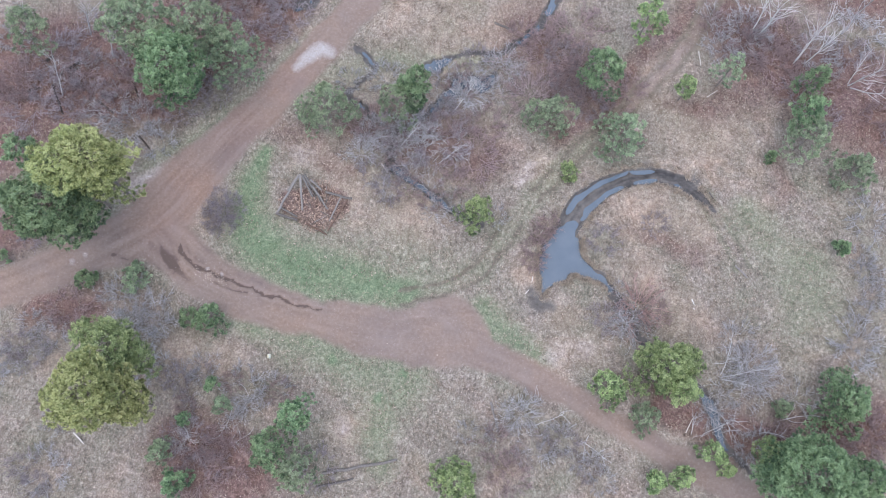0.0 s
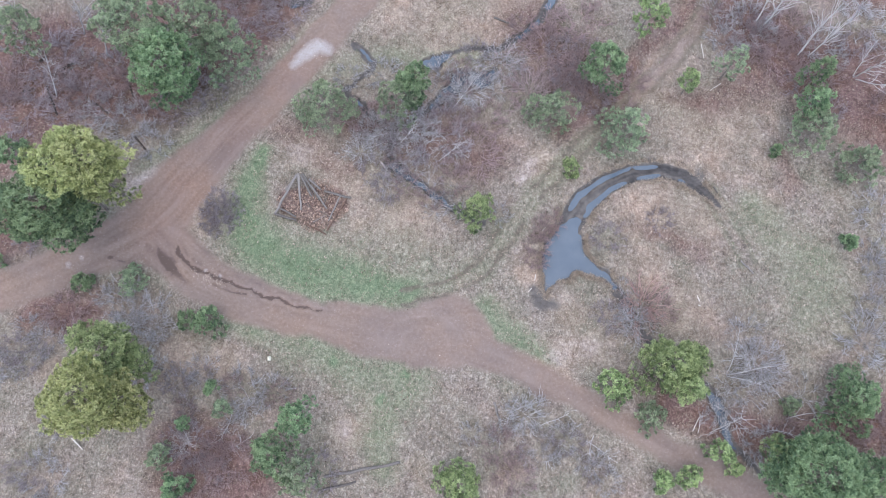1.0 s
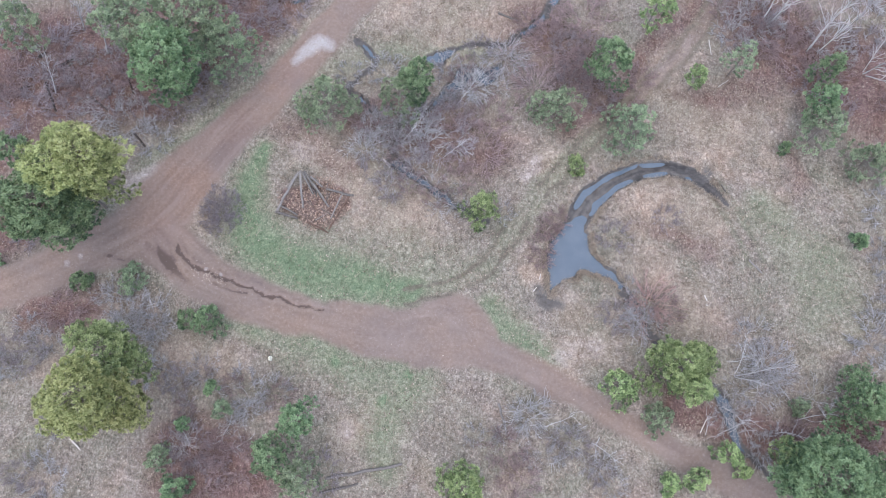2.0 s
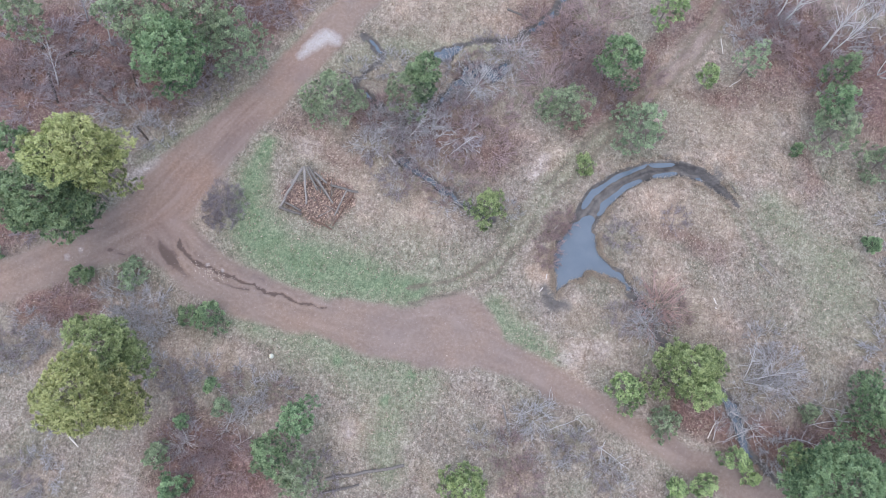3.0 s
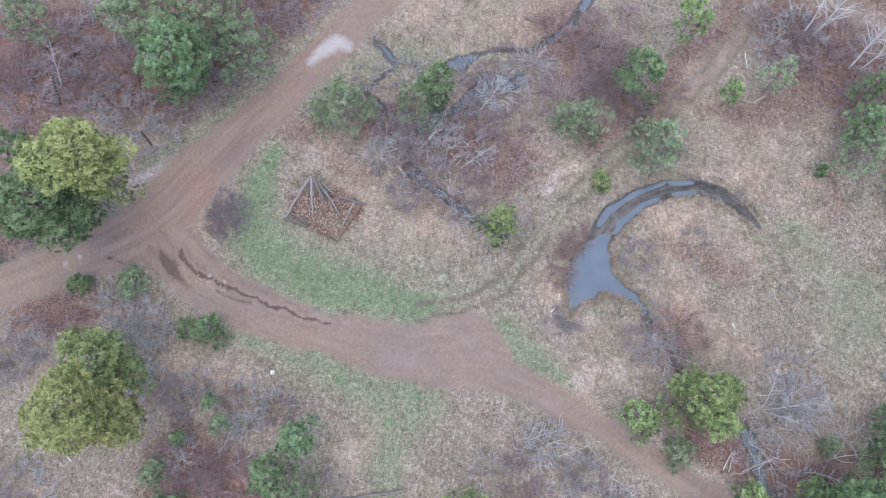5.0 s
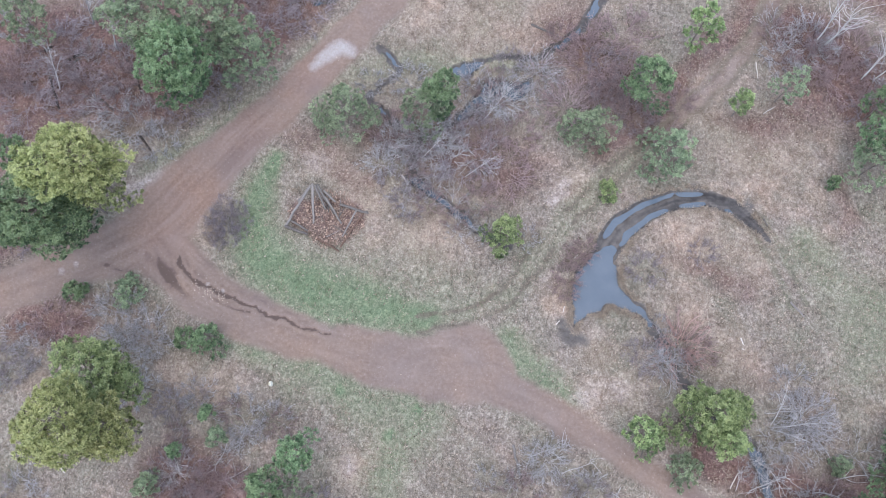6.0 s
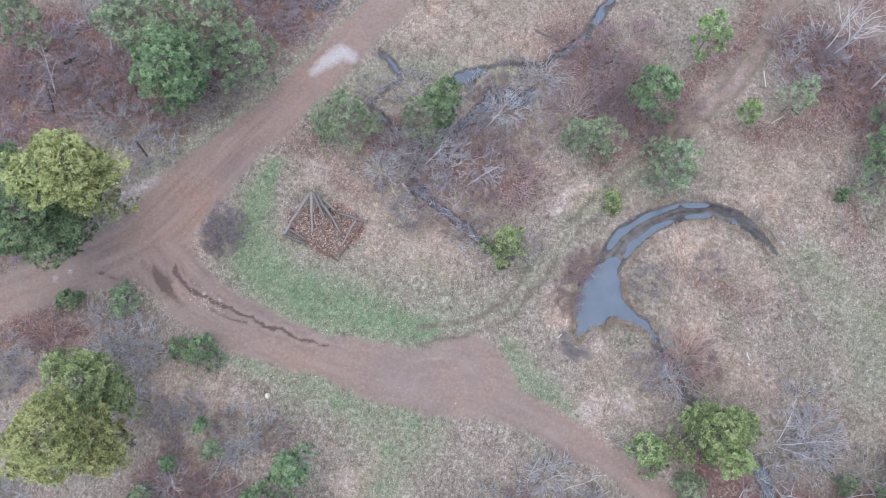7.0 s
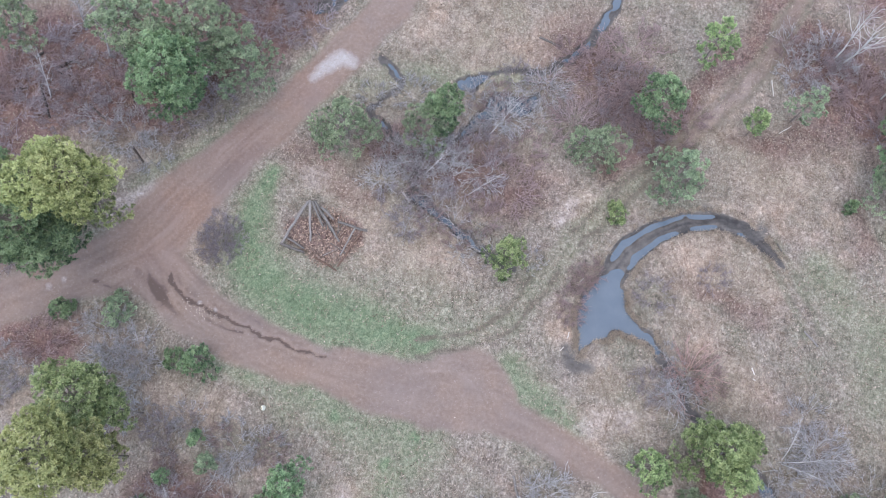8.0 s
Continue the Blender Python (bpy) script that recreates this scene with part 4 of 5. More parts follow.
PINE_KINDS = (
    (PINES_DARK, NEEDLES_DARK, 66, 100, False, "dense dark green pine"),
    (PINES_PALE, NEEDLES_PALE, 26, 119, False, "thin grey-green pine"),
    (PINES_LIGHT, NEEDLES_LIGHT, 64, 135, False, "bushy fresh green pine"),
    (PINES_GOLDEN, NEEDLES_GOLDEN, 75, 151, True, "clumpy yellowish-green pine"),
    (PINES_OLIVE, NEEDLES_OLIVE, 66, 154, True, "clumpy olive-green pine"),
    (PINES_DEEP, NEEDLES_DARK, 66, 170, False, "broad dark green pine"),
)
for spots, material, density, seed, golden, label in PINE_KINDS:
    for x, y, radius, height in spots:
        seed += 1
        r = np.random.default_rng(seed)
        tree = pine(r, "pine_tree", radius, height, material, density, golden)
        tree.matrix_basis = pose(x, y, ground_z(x, y), 0, 0, 360 * r.random())
        size = "tall " if height > 9 else "knee-high " if height < 2 else "small " if height < 3.5 else ""
        tagged(tree, size + label + " " + whereabouts(x, y), "tree", "pines of the clearing")


def twiggy(r, lines, per_line, twig_length, twig_radius, sub=3):
    """Twigs and side twigs along bending limbs."""
    starts, ends, widths = [], [], []
    for pts, radii in lines:
        span = np.linalg.norm(pts[-1] - pts[0])
        s = r.uniform(0.3, 1.0, per_line)
        k = np.linspace(0, 1, len(pts))
        at = np.stack([np.interp(s, k, pts[:, c]) for c in range(3)], -1)
        way = unit(pts[-1] - pts[0])
        d = unit(way * 0.8 + r.normal(0, 0.55, (per_line, 3)) + np.array([0, 0, 0.15]))
        length = twig_length * r.uniform(0.5, 1.2, (per_line, 1)) * (1.15 - 0.6 * s[:, None])
        end = at + d * length
        starts.append(at), ends.append(end), widths.append(np.full(per_line, twig_radius))
        for _ in range(sub):
            q = r.uniform(0.25, 0.95, (per_line, 1))
            b = at + (end - at) * q
            e = b + unit(d * 0.8 + r.normal(0, 0.55, (per_line, 3))) * length * r.uniform(0.3, 0.6, (per_line, 1))
            starts.append(b), ends.append(e), widths.append(np.full(per_line, twig_radius * 0.75))
    w = np.concatenate(widths)
    return stems(np.concatenate(starts), np.concatenate(ends), w, w * 0.35, 3)


def shrub(r, name, stem_material, twig_mat, count, upright, single=False, stout=1.0):
    """A leafless many-stemmed shrub, about one metre in radius."""
    bush = new(name)
    lines, pieces = [], []
    for k in range(count):
        az = k * 2.39996 + r.normal(0, 0.3)
        out = r.uniform(0.15, 1.0) ** 0.7
        d = unit(np.array([math.cos(az) * out, math.sin(az) * out, upright * r.uniform(0.7, 1.2)]))
        base = np.array([math.cos(az), math.sin(az), 0]) * (r.uniform(0, 0.3) if single else 0.6 * math.sqrt(r.random())) - np.array([0, 0, 0.1])
        p, q = limb(r, base, d, r.uniform(0.75, 1.2) if single else r.uniform(0.5, 0.85), stout * r.uniform(0.006, 0.013) if single else stout * r.uniform(0.007, 0.014), 5, 0.26 if single else 0.16)
        lines.append((p, q))
        pieces.append(chain(p, q, 3))
    if single:
        for v, f in pieces:
            mesh_object("stem", v, f, stem_material, bush)
    else:
        v, f = joined(pieces)
        tagged(mesh_object("stemwood", v, f, stem_material, bush), kind="stuff")
    v, f = twiggy(r, lines, 5, 0.45, 0.0075, 2) if single else twiggy(r, lines, 8, 0.42, 0.0065 * stout, 3)
    tagged(mesh_object("brushwood", v, f, twig_mat, bush), kind="stuff")
    return bush


BRUSH_KINDS = (
    (BRUSH_GREY, TWIG_GREY, TWIG_GREY, 28, 0.7, "leafless grey twiggy shrub"),
    (BRUSH_PURPLE, TWIG_PURPLE, TWIG_PURPLE, 30, 0.7, "leafless purplish-brown shrub"),
    (BRUSH_RED, TWIG_RED, TWIG_RED, 38, 0.7, "dense leafless reddish-brown shrub"),
    (BRUSH_WHITE, TWIG_WHITE, TWIG_GREY, 19, 0.8, "bare bleached shrub with arching stems"),
)


def strewn(r, line, count, low, high):
    """Places for shrubs within a band, off the road and the water."""
    n = count * 6
    k, u = r.integers(0, len(line) - 1, n), r.random((n, 1))
    ends = np.array(line)
    spot = ends[k] + (ends[k + 1] - ends[k]) * u
    reach, az = spot[:, 2] * np.sqrt(r.random(n)), 2 * math.pi * r.random(n)
    x, y = spot[:, 0] + reach * np.cos(az), spot[:, 1] + reach * np.sin(az)
    _, _, road_d, pond_d, _ = fields(x, y)
    keep = (road_d > 2.3) & (pond_d > 0.6) & (np.abs(x) < 56)
    return [(float(a), float(b), r.uniform(low, high)) for a, b in zip(x[keep][:count], y[keep][:count])]


r = np.random.default_rng(440)
WET_BANK = [(x, y, half + 3.0) for x, y, half in WET]
SOUTH_BANK = [(x, y, half + 1.6) for x, y, half in CREEK_S]
EXTRA = (
    strewn(r, LITTER_WOOD, 6, 1.2, 2.2) + strewn(r, LITTER_EAST, 4, 1.2, 2.2) + strewn(r, WET_BANK, 13, 0.9, 1.8) + strewn(r, THICKET_BOTTOM, 3, 0.9, 1.6)
    + strewn(r, THICKET_WEST, 6, 1.0, 2.0) + strewn(r, THICKET_EAST, 6, 1.2, 2.2) + strewn(r, THICKET_FORK, 6, 1.0, 2.0) + strewn(r, SOUTH_BANK, 7, 0.8, 1.5),
    strewn(r, LITTER_WOOD, 24, 1.2, 2.6) + strewn(r, LITTER_EAST, 8, 1.2, 2.4) + strewn(r, LITTER_NORTH, 6, 1.2, 2.2) + strewn(r, WET_BANK, 8, 1.0, 2.2) + strewn(r, THICKET_SOUTH, 6, 1.0, 1.8) + strewn(r, THICKET_BOTTOM, 3, 1.0, 1.8) + strewn(r, THICKET_WEST, 4, 1.0, 1.8),
    strewn(r, LITTER_WOOD, 18, 1.2, 2.4) + strewn(r, LITTER_NORTH, 9, 1.2, 2.4) + strewn(r, LITTER_EAST, 8, 1.2, 2.2) + strewn(r, LITTER_CREEK, 8, 0.8, 1.6) + strewn(r, WET_BANK, 8, 1.0, 2.0) + strewn(r, THICKET_SOUTH, 7, 1.0, 1.8),
    strewn(r, LITTER_WOOD, 3, 1.2, 2.0) + strewn(r, WET_BANK, 16, 0.9, 1.9) + strewn(r, SOUTH_BANK, 9, 0.8, 1.6) + strewn(r, THICKET_BOTTOM, 7, 0.9, 1.6) + strewn(r, THICKET_SOUTH, 4, 0.9, 1.5) + strewn(r, LITTER_EAST, 3, 1.2, 2.2),
)
for number, (spots, stem_mat, twig_mat, count, upright, label) in enumerate(BRUSH_KINDS):
    models = []
    spots = spots + EXTRA[number]
    heights, masks, road_d, pond_d, creek_d = fields(np.array([s[0] for s in spots]), np.array([s[1] for s in spots]))
    places = ["beside the dirt road" if a < 3 else "near the muddy pond" if p < 3 else "on the creek bank" if c < 3 else "on brown leaf litter" if l > 0.4 else "in dry grass"
              for a, p, c, l in zip(road_d, pond_d, creek_d, masks["litter"])]
    for k, (x, y, radius) in enumerate(spots):
        r = np.random.default_rng(500 + number * 50 + k)
        m = pose(x, y, heights[k], r.normal(0, 5), r.normal(0, 5), 360 * r.random()) @ Matrix.Diagonal((radius, radius, min(radius, 2.0) * r.uniform(0.8, 1.1), 1))
        if len(models) < 5:
            bush = shrub(r, "shrub", stem_mat, twig_mat, count, upright, number == 3, 1.4 if number == 0 else 1.3)
            bush.matrix_basis = m
            models.append(bush)
            tagged(bush, label + " " + places[k], "shrub", "leafless shrubs")
        else:
            source = models[k % 5]
            bush = new("shrub")
            for part_ob in source.children:
                twin = part_ob.copy()
                scene.collection.objects.link(twin)
                twin.parent = bush
            bush.matrix_basis = m
            tagged(bush, label + " " + places[k], "shrub", "leafless shrubs")

# large spreading shrubs whose single stems show
SPREADING_KINDS = ((TWIG_RUST, TWIG_RUST, "large spreading reddish-brown shrub on the creek bank"), (TWIG_PINK, TWIG_PINK, "large pinkish leafless shrub among brush"),
                   (TWIG_PINK, TWIG_GREY, "pinkish-grey leafless shrub on the creek bank"), (TWIG_WHITE, TWIG_GREY, "bleached twiggy shrub over the creek"),
                   (TWIG_WHITE, TWIG_WHITE, "bleached twiggy shrub over the creek"), (TWIG_WHITE, TWIG_GREY, "large bleached shrub in dry grass"),
                   (TWIG_WHITE, TWIG_WHITE, "large bleached shrub in dry grass"), (TWIG_WHITE, TWIG_WHITE, "bleached twiggy shrub near the creek"),
                   (TWIG_WHITE, TWIG_WHITE, "bleached twiggy shrub on brown leaf litter"), (TWIG_WHITE, TWIG_WHITE, "bleached twiggy shrub on brown leaf litter"),
                   (TWIG_WHITE, TWIG_GREY, "bleached twiggy shrub over the creek"))
for k, ((x, y, radius), (stem_mat, twig_mat, label)) in enumerate(zip(SPREADING_SHRUBS, SPREADING_KINDS)):
    r = np.random.default_rng(700 + k)
    bush = shrub(r, "spreading_shrub", stem_mat, twig_mat, 56 if k == 0 else 42, 0.55, True, 1.9 if k == 0 else 1.3)
    bush.matrix_basis = pose(x, y, ground_z(x, y), 0, 0, 40 * k) @ Matrix.Diagonal((radius, radius, 0.75 * radius, 1))
    tagged(bush, label, "shrub", "large spreading shrubs")

# the dense round bush at the fork of the road
r = np.random.default_rng(900)
for k, (x, y, size) in enumerate(((-25.4, 23.4, 1.35), (-24.2, 23.6, 1.05), (-23.6, 22.5, 1.2), (-24.9, 22.2, 1.5), (-26.1, 22.3, 1.25), (-25.9, 21.2, 1.3), (-24.4, 20.8, 1.35), (-25.3, 20.2, 1.05), (-23.4, 21.3, 0.9))):
    bush = shrub(r, "shrub", TWIG_MAUVE, TWIG_MAUVE, 42, 0.6)
    bush.matrix_basis = pose(x, y, ground_z(x, y), 0, 0, 70 * k) @ Matrix.Diagonal((size, size, 1.2, 1))
    tagged(bush, "dense low purplish-grey bush at the road fork", "shrub", "bush at the road fork")


def bare_tree(r, name, foot, top, height, material, twig_mat):
    """A leafless tree: a leaning trunk, limbs and twigs."""
    tree = new(name)
    way = np.array([top[0] - foot[0], top[1] - foot[1], height])
    flat = math.hypot(way[0], way[1])
    if flat > 0.75 * height:
        way[:2] *= 0.75 * height / flat
    trunk_r = 0.0065 * np.linalg.norm(way) + (0.025 if height > 7 else 0.01)
    p, q = limb(r, (0, 0, -0.2), unit(way), np.linalg.norm(way), trunk_r, 7, 0.035)
    v, f = chain(p, q, 6)
    mesh_object("trunk", v, f, material, tree, True)
    for k in range(int(6 + 0.9 * height)):
        s = r.uniform(0.3, 0.98)
        at = np.array([np.interp(s, np.linspace(0, 1, 8), p[:, c]) for c in range(3)])
        az = k * 2.39996
        d = unit(unit(way) * 1.5 + np.array([math.cos(az), math.sin(az), 0.1]) * (0.55 if height > 7 else 0.8))
        line = limb(r, at, d, height * r.uniform(0.24, 0.48) * (1.15 - 0.5 * s), trunk_r * (1 - 0.75 * s) * 0.6 + 0.008, 5, 0.22)
        branch = mesh_object("limb", *chain(*line, 4), material, tree)
        v, f = twiggy(r, [line], 6, 0.11 * height, 0.013, 2)
        tagged(mesh_object("brushwood", v, f, twig_mat, branch), kind="stuff")
    return tree


for k, (fx, fy, tx, ty, height) in enumerate(BARE_TREES_EAST + BARE_TREES_WEST):
    r = np.random.default_rng(1200 + k)
    tree = bare_tree(r, "bare_tree", (fx, fy), (tx, ty), height, PALE_BARK if k < 9 else TWIG_WHITE if k < 16 else TWIG_GREY, TWIG_PINK if k < 9 else TWIG_GREY)
    tree.matrix_basis = pose(fx, fy, ground_z(fx, fy))
    tagged(tree, ("tall " if height > 7 else "small ") + ("leafless tree with pale grey bark among brush" if k < 9 else "bare grey tree leaning over brush"), "tree", "leafless trees")


def tube(pts, radii, sides):
    """One connected bent tube along points."""
    turn = np.linspace(0, 2 * math.pi, sides, endpoint=False)
    ahead = unit(np.gradient(pts, axis=0))
    across = unit(np.cross(ahead, np.array([0.0, 0.0, 1.0])))
    over = np.cross(across, ahead)
    rings = pts[:, None] + radii[:, None, None] * (across[:, None] * np.cos(turn)[None, :, None] + over[:, None] * np.sin(turn)[None, :, None])
    k, a = np.meshgrid(np.arange(len(pts) - 1), np.arange(sides), indexing="ij")
    b = (a + 1) % sides
    faces = np.stack((k * sides + a, k * sides + b, (k + 1) * sides + b, (k + 1) * sides + a), -1).reshape(-1, 4)
    return rings.reshape(-1, 3), faces


def fallen_branch(r, name, foot, top):
    """A dead branch lying on the ground, with its side limbs."""
    branch = new(name)
    way = np.array([top[0] - foot[0], top[1] - foot[1], 0.25])
    length = np.linalg.norm(way)
    p, q = limb(r, (0, 0, 0.05), unit(way), length, 0.02 + 0.008 * length, 6, 0.14)
    p[:, 2] = np.maximum(p[:, 2], 0.05)
    mesh_object("main_limb", *tube(p, q, 5), TWIG_WHITE, branch, True)
    for k in range(6):
        s = r.uniform(0.2, 0.9)
        at = np.array([np.interp(s, np.linspace(0, 1, len(p)), p[:, c]) for c in range(3)])
        turn = (1 if k % 2 else -1) * r.uniform(0.4, 1.0)
        d = unit(np.array([way[0] * math.cos(turn) - way[1] * math.sin(turn), way[0] * math.sin(turn) + way[1] * math.cos(turn), 0.3 * length * r.random()]))
        line = limb(r, at, d, length * r.uniform(0.25, 0.5), 0.014 + 0.004 * length, 4, 0.22)
        side = mesh_object("side_limb", *tube(*line, 4), TWIG_WHITE, branch)
        tagged(mesh_object("brushwood", *twiggy(r, [line], 3, 0.35, 0.012, 1), TWIG_WHITE, side), kind="stuff")
    return branch


for k, (ax, ay, bx, by) in enumerate(FALLEN_BRANCHES):
    branch = fallen_branch(np.random.default_rng(1500 + k), "fallen_branch", (ax, ay), (bx, by))
    branch.matrix_basis = pose(ax, ay, max(ground_z(ax, ay), WATER_LEVEL))
    tagged(branch, "bleached dead branch lying " + ("across the creek" if k < 5 else "on brown leaf litter" if k < 10 else "in dry grass"), "branch", "fallen branches")


# ---- the ruin of a log hut and fallen logs ----
def log_mesh(r, length, radius, sides=10, rings=7):
    """A slightly crooked log along z with broken ends."""
    bm = bmesh.new()
    loops = []
    wobble = r.normal(0, 0.02 * length / 3, (rings, 2))
    for k in range(rings):
        u = k / (rings - 1)
        loop = []
        for a in range(sides):
            t = 2 * math.pi * a / sides
            rad = radius * (1.06 - 0.2 * u) * (1 + 0.09 * r.normal())
            zz = length * u + (r.normal() * 0.5 * radius if k in (0, rings - 1) else 0)
            loop.append(bm.verts.new((wobble[k][0] + rad * math.cos(t), wobble[k][1] + rad * math.sin(t), zz)))
        loops.append(loop)
    for a, b in zip(loops, loops[1:]):
        for k in range(sides):
            bm.faces.new((a[k], a[(k + 1) % sides], b[(k + 1) % sides], b[k]))
    bm.faces.new(loops[0][::-1]), bm.faces.new(loops[-1])
    return bm


def part(name, bm, material, parent=None, label=""):
    me = bpy.data.meshes.new(name)
    bm.to_mesh(me)
    bm.free()
    me.materials.append(material)
    ob = new(name, me)
    if parent:
        ob.parent = parent
    if label:
        ob["label"] = label
    return ob


def between(a, b):
    a, b = Vector(a), Vector(b)
    return Matrix.Translation(a) @ (b - a).to_track_quat("Z", "Y").to_matrix().to_4x4(), (b - a).length


ruin = tagged(new("log_hut_ruin"), "collapsed hut of weathered grey logs round a leaf-covered floor", "ruin")
ruin.location = (-14.9, 24.6, 0)
r = np.random.default_rng(31)
for k, (ax, ay, az, bx, by, bz) in enumerate(RUIN_LOGS):
    m, length = between((ax + 14.9, ay - 24.6, az), (bx + 14.9, by - 24.6, bz))
    log = part("log", log_mesh(r, length, r.uniform(0.075, 0.1) if k in (8, 9, 10) else r.uniform(0.1, 0.14)), BROWN_LOG if k in (8, 10) else WEATHERED, ruin)
    log.matrix_basis = m

for k in range(22):
    cx, cy = r.uniform(-2.6, 2.2), r.uniform(-2.2, 1.6)
    if abs(cx) / 3.4 + abs(cy + 0.2) / 2.9 > 0.85:
        continue
    turn, span = r.uniform(0, math.pi), r.uniform(0.35, 1.0)
    way = np.array([math.cos(turn), math.sin(turn)]) * span
    m, length = between((cx - way[0], cy - way[1], 0.12), (cx + way[0], cy + way[1], 0.12 + r.uniform(0, 0.2)))
    pole = part("pole", log_mesh(r, length, r.uniform(0.03, 0.055), 6, 4), BROWN_LOG if k % 3 == 0 else WEATHERED, ruin)
    pole.matrix_basis = m

for k, (ax, ay, bx, by, radius) in enumerate(FALLEN_LOGS):
    r = np.random.default_rng(60 + k)
    m, length = between((ax, ay, ground_z(ax, ay) + radius * 0.7), (bx, by, ground_z(bx, by) + radius * 0.7))
    pale = k in (0, 4, 6, 7, 11, 12, 15, 16, 17, 18)
    ob = part("fallen_log", log_mesh(r, length, radius, 8), BLEACHED if pale else ROTTEN if k > 18 else WEATHERED)
    ob.matrix_basis = m
    tagged(ob, "bleached pale fallen log lying in the grass" if pale else "dark rotten fallen trunk lying on leaf litter" if k > 18 else "weathered grey-brown fallen log lying in the grass", "log", "fallen logs")


def stump(x, y, radius, height, material, label):
    r = np.random.default_rng(int(abs(x * 10)))
    ob = part("stump", log_mesh(r, height, radius, 12, 4), material)
    ob.matrix_basis = pose(x, y, ground_z(x, y) - 0.05)
    tagged(ob, label, "stump")


stump(-16.8, 7.1, 0.24, 0.4, FRESH_CUT, "pale freshly cut tree stump in the grass")


# ---- ground cover ----
def scatter(r, count, box, weight):
    """Random places in box, kept by a weight of 0 to 1."""
    x, y = r.uniform(box[0], box[1], count), r.uniform(box[2], box[3], count)
    z, masks, road_d, pond_d, creek_d = fields(x, y)
    keep = (r.random(count) < weight(masks, road_d, x, y)) & (z > WATER_LEVEL + 0.05)
    return np.stack((x[keep], y[keep], z[keep]), -1)


VIEW = (-55, 54, -11, 62)


def tufts(name, material, spots, blades, length, width, label, category):
    r = np.random.default_rng(len(spots))
    n = len(spots)
    d = unit(r.normal(0, 0.75, (n, blades, 3)) + np.array([0, 0, 0.55]))
    d[..., 2] = np.abs(d[..., 2])
    side = unit(np.cross(d, np.array([0.0, 0, 1.0])) + r.normal(0, 0.2, (n, blades, 3)))
    size = length * r.uniform(0.5, 1.4, (n, blades, 1))
    base = spots[:, None] + r.normal(0, 0.07, (n, blades, 3)) * np.array([1, 1, 0]) - np.array([0, 0, 0.02])
    verts = np.stack((base - side * width, base + side * width, base + d * size), 2).reshape(-1, 3)
    ob = mesh_object(name, verts, np.arange(n * blades * 3).reshape(-1, 3), material)
    tagged(ob, label, category, kind="stuff")


r = np.random.default_rng(77)
clump = lambda x, y: 0.35 + 0.65 * smooth(fbm(x, y, 1.5, 3), 0.4, 0.6)
bare = lambda m: np.clip(1 - 1.6 * m["road"], 0, 1) * (1 - m["mud"]) * (1 - 0.4 * m["worn"])
straw_spots = scatter(r, 105000, VIEW, lambda m, d, x, y: bare(m) * clump(x, y) * (0.45 + 0.55 * m["straw"]) * (1 - 0.6 * m["litter"]) * (1 - 0.85 * m["green"]))
tufts("dry_grass", STRAW_BLADES, straw_spots, 6, 0.4, 0.018, "dry straw-coloured grass tufts of the meadow", "grass")
bank_box = [(x, y, 3.2) for x, y, _ in POND + POND2 + ARC]
bx, by = np.concatenate([r.uniform(x - 3, x + 3, 900) for x, _, _ in bank_box]), np.concatenate([r.uniform(y - 3, y + 3, 900) for _, y, _ in bank_box])
bz, _, _, bank_d, _ = fields(bx, by)
edge = np.minimum(bank_d, along(ARC, bx, by)[0])
keep = (edge > -0.1) & (edge < 0.45) & (bz > WATER_LEVEL + 0.02) & (fbm(bx, by, 1.2, 2) > 0.45)
tufts("bank_grass", STRAW_BLADES, np.stack((bx, by, bz), -1)[keep], 7, 0.36, 0.016, "dry grass tufts hanging over the muddy bank", "grass")
green_spots = scatter(r, 60000, VIEW, lambda m, d, x, y: bare(m) * clump(x, y) * np.clip(m["green"] - 0.2, 0, 1) * 0.7)
tufts("green_grass", GREEN_BLADES, green_spots, 6, 0.26, 0.016, "short fresh green grass tufts", "grass")


def flakes(name, material, spots, size, label, category, thick=0.35):
    """Small tilted four-cornered pieces lying on the ground."""
    r = np.random.default_rng(len(spots) + 1)
    n = len(spots)
    a = r.uniform(0, 2 * math.pi, n)
    u = np.stack((np.cos(a), np.sin(a), r.normal(0, thick, n)), -1)
    v = np.stack((-np.sin(a), np.cos(a), r.normal(0, thick, n)), -1)
    s = size * r.uniform(0.5, 1.3, (n, 1))
    c = spots + np.array([0, 0, 0.035])
    verts = np.stack((c - u * s, c - v * s * 0.6, c + u * s, c + v * s * 0.6), 1).reshape(-1, 3)
    ob = mesh_object(name, verts, np.arange(n * 4).reshape(-1, 4), material)
    tagged(ob, label, category, kind="stuff")


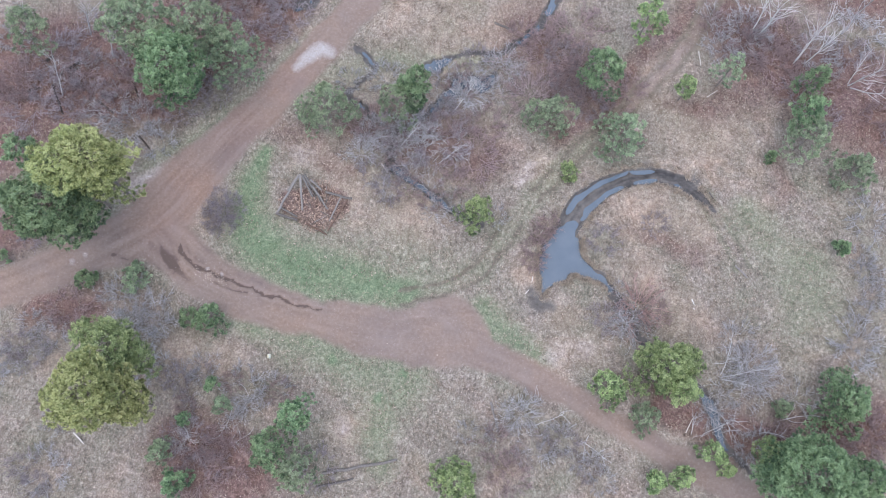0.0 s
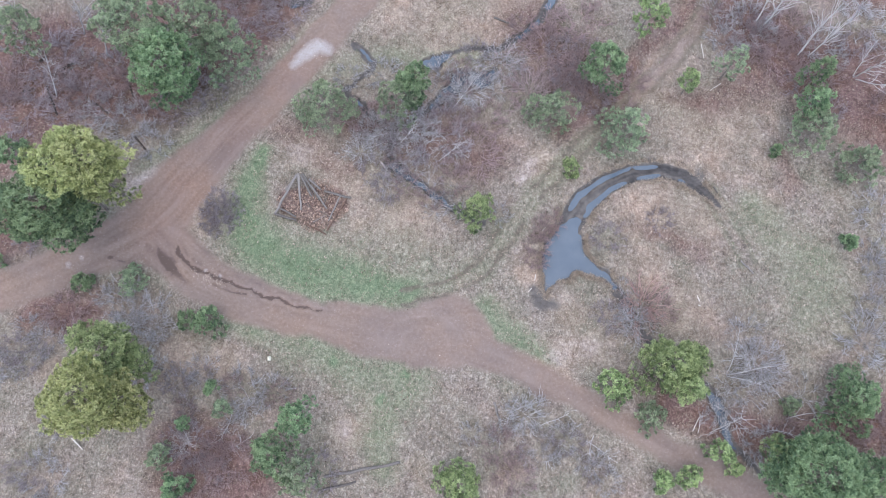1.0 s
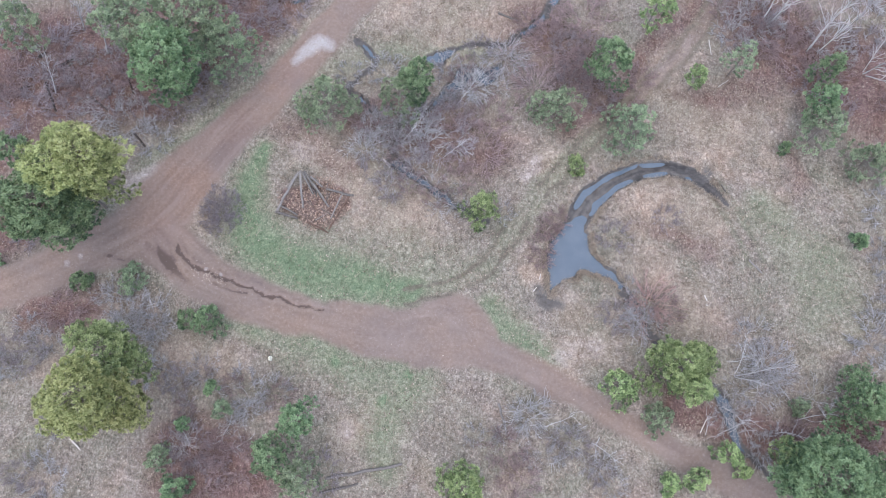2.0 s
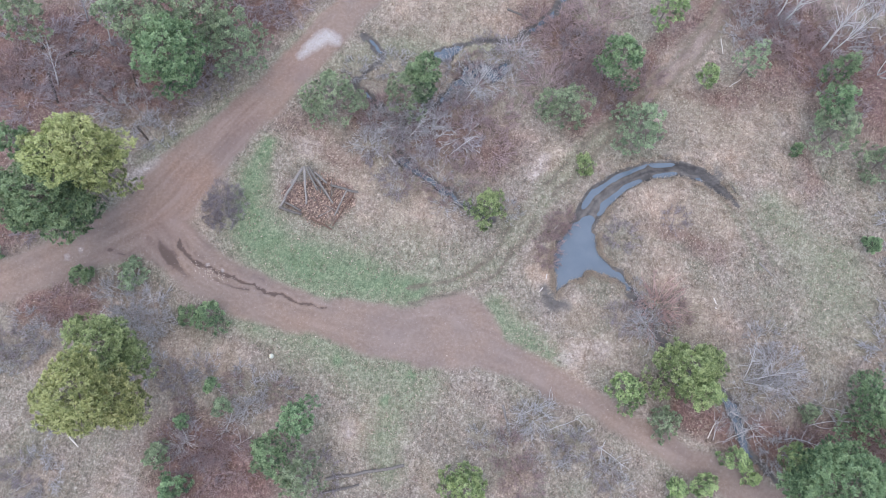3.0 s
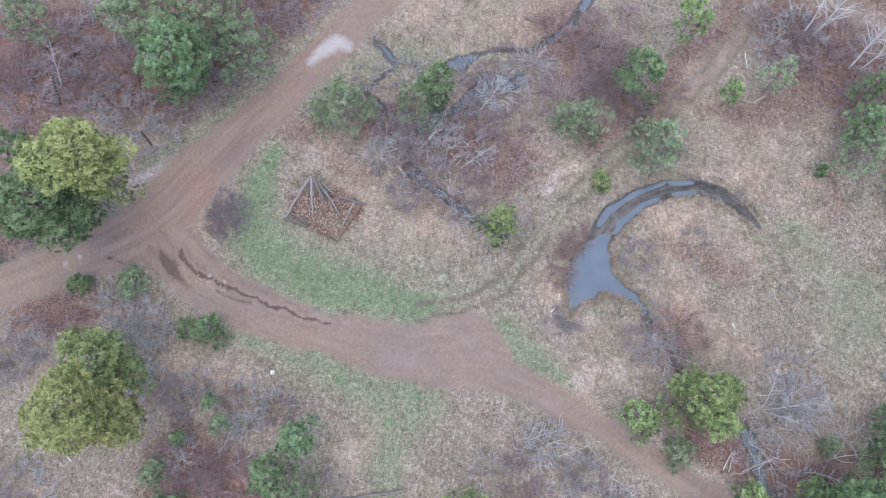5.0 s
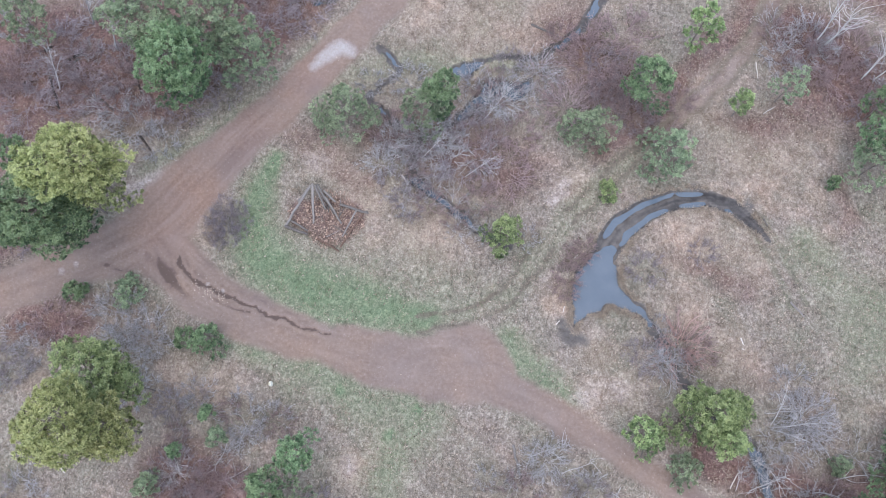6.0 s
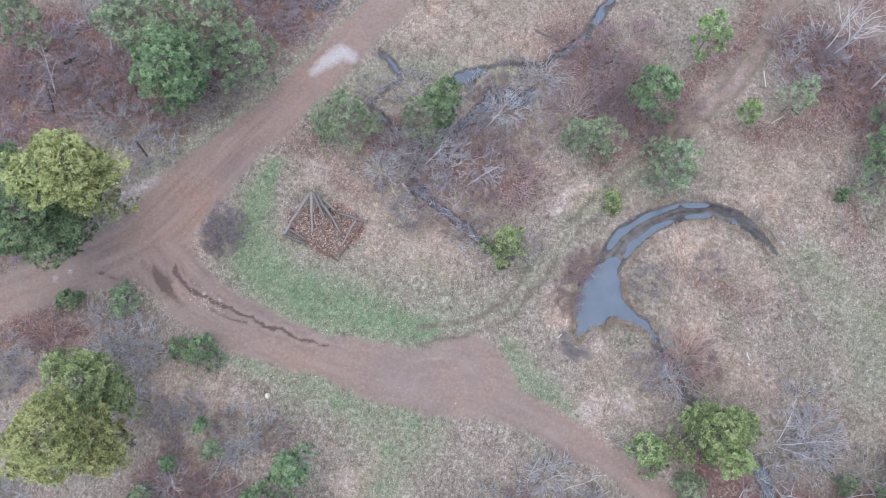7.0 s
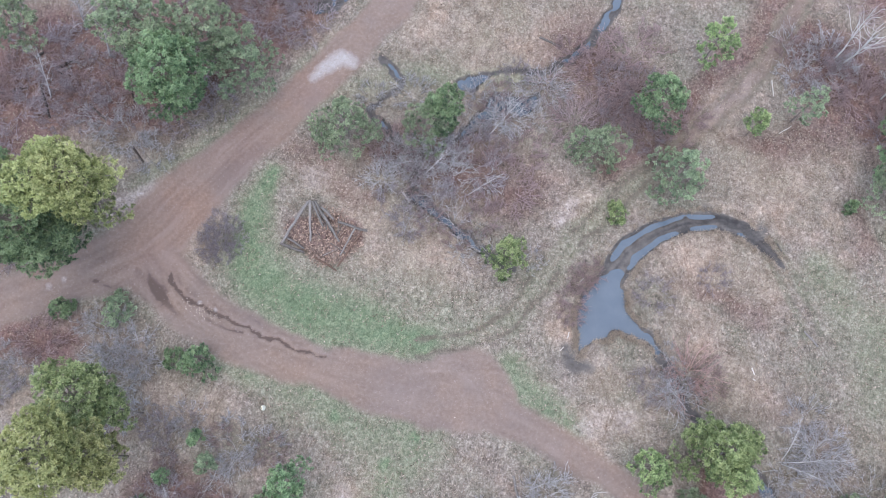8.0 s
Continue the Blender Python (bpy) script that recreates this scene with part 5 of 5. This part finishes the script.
pale_spots = scatter(r, 90000, VIEW, lambda m, d, x, y: bare(m) * (0.25 + 0.45 * m["straw"]) * (1 - 0.85 * m["green"]) * clump(x, y))
flakes("pale_leaf_litter", PALE_LEAVES, pale_spots, 0.1, "bleached tan leaves strewn through the dry grass", "leaves")
hut_spots = np.stack((r.uniform(-19.2, -11.2, 2600), r.uniform(21.2, 27.4, 2600), np.zeros(2600)), -1)
hut_spots = hut_spots[np.abs(hut_spots[:, 0] + 14.9) / 3.7 + np.abs(hut_spots[:, 1] - 24.4) / 3.2 < r.uniform(0.95, 1.25, 2600)]
hut_spots[:, 2] = fields(hut_spots[:, 0], hut_spots[:, 1])[0] + r.uniform(0, 0.08, len(hut_spots))
flakes("hut_floor_leaves", RUSSET_LEAVES, hut_spots[1::2], 0.12, "dry brown leaves covering the floor of the log hut ruin", "leaves")
leaf_spots = scatter(r, 110000, VIEW, lambda m, d, x, y: bare(m) * np.clip(0.12 + m["litter"], 0, 1) * clump(x, y))
flakes("leaf_litter", LEAVES, np.concatenate((leaf_spots, hut_spots[::2])), 0.085, "reddish-brown fallen leaves strewn over the ground", "leaves")
stone_spots = scatter(r, 60000, VIEW, lambda m, d, x, y: np.clip(0.0025 * m["road"] + 0.2 * m["gravel"] * m["road"] + 0.9 * patches([(-26.4, 15.6, 0.6), (-25.2, 15.2, 0.5), (-24.4, 14.9, 0.5)], x, y), 0, 0.9))


RUT_STONES = (((-26.46, 15.23), 0.3, 16), ((-24.81, 14.77), 0.42, 55), ((-23.44, 14.45), 0.35, 26))


def pebbles(name, spots):
    r = np.random.default_rng(5)
    shape = np.array([(1, 0, 0), (0, 1, 0), (-1, 0, 0), (0, -1, 0), (0, 0, 0.8), (0, 0, -0.8)], float)
    tris = np.array([(0, 1, 4), (1, 2, 4), (2, 3, 4), (3, 0, 4), (1, 0, 5), (2, 1, 5), (3, 2, 5), (0, 3, 5)])
    n = len(spots)
    s = r.uniform(0.03, 0.085, (n, 1, 1))
    verts = (spots[:, None] + shape[None] * s * r.uniform(0.6, 1.3, (n, 6, 1))).reshape(-1, 3)
    faces = (np.arange(n)[:, None, None] * 6 + tris[None]).reshape(-1, 3)
    tagged(mesh_object(name, verts, faces, STONES), "pale stones washed out along the ruts of the road", "stones", kind="stuff")


along_rut = np.concatenate([r.normal(0, spread, (count, 2)) + at for at, spread, count in RUT_STONES])
along_rut = np.concatenate((along_rut, fields(along_rut[:, 0], along_rut[:, 1])[0][:, None]), 1)
pebbles("road_stones", np.concatenate((stone_spots, along_rut)))
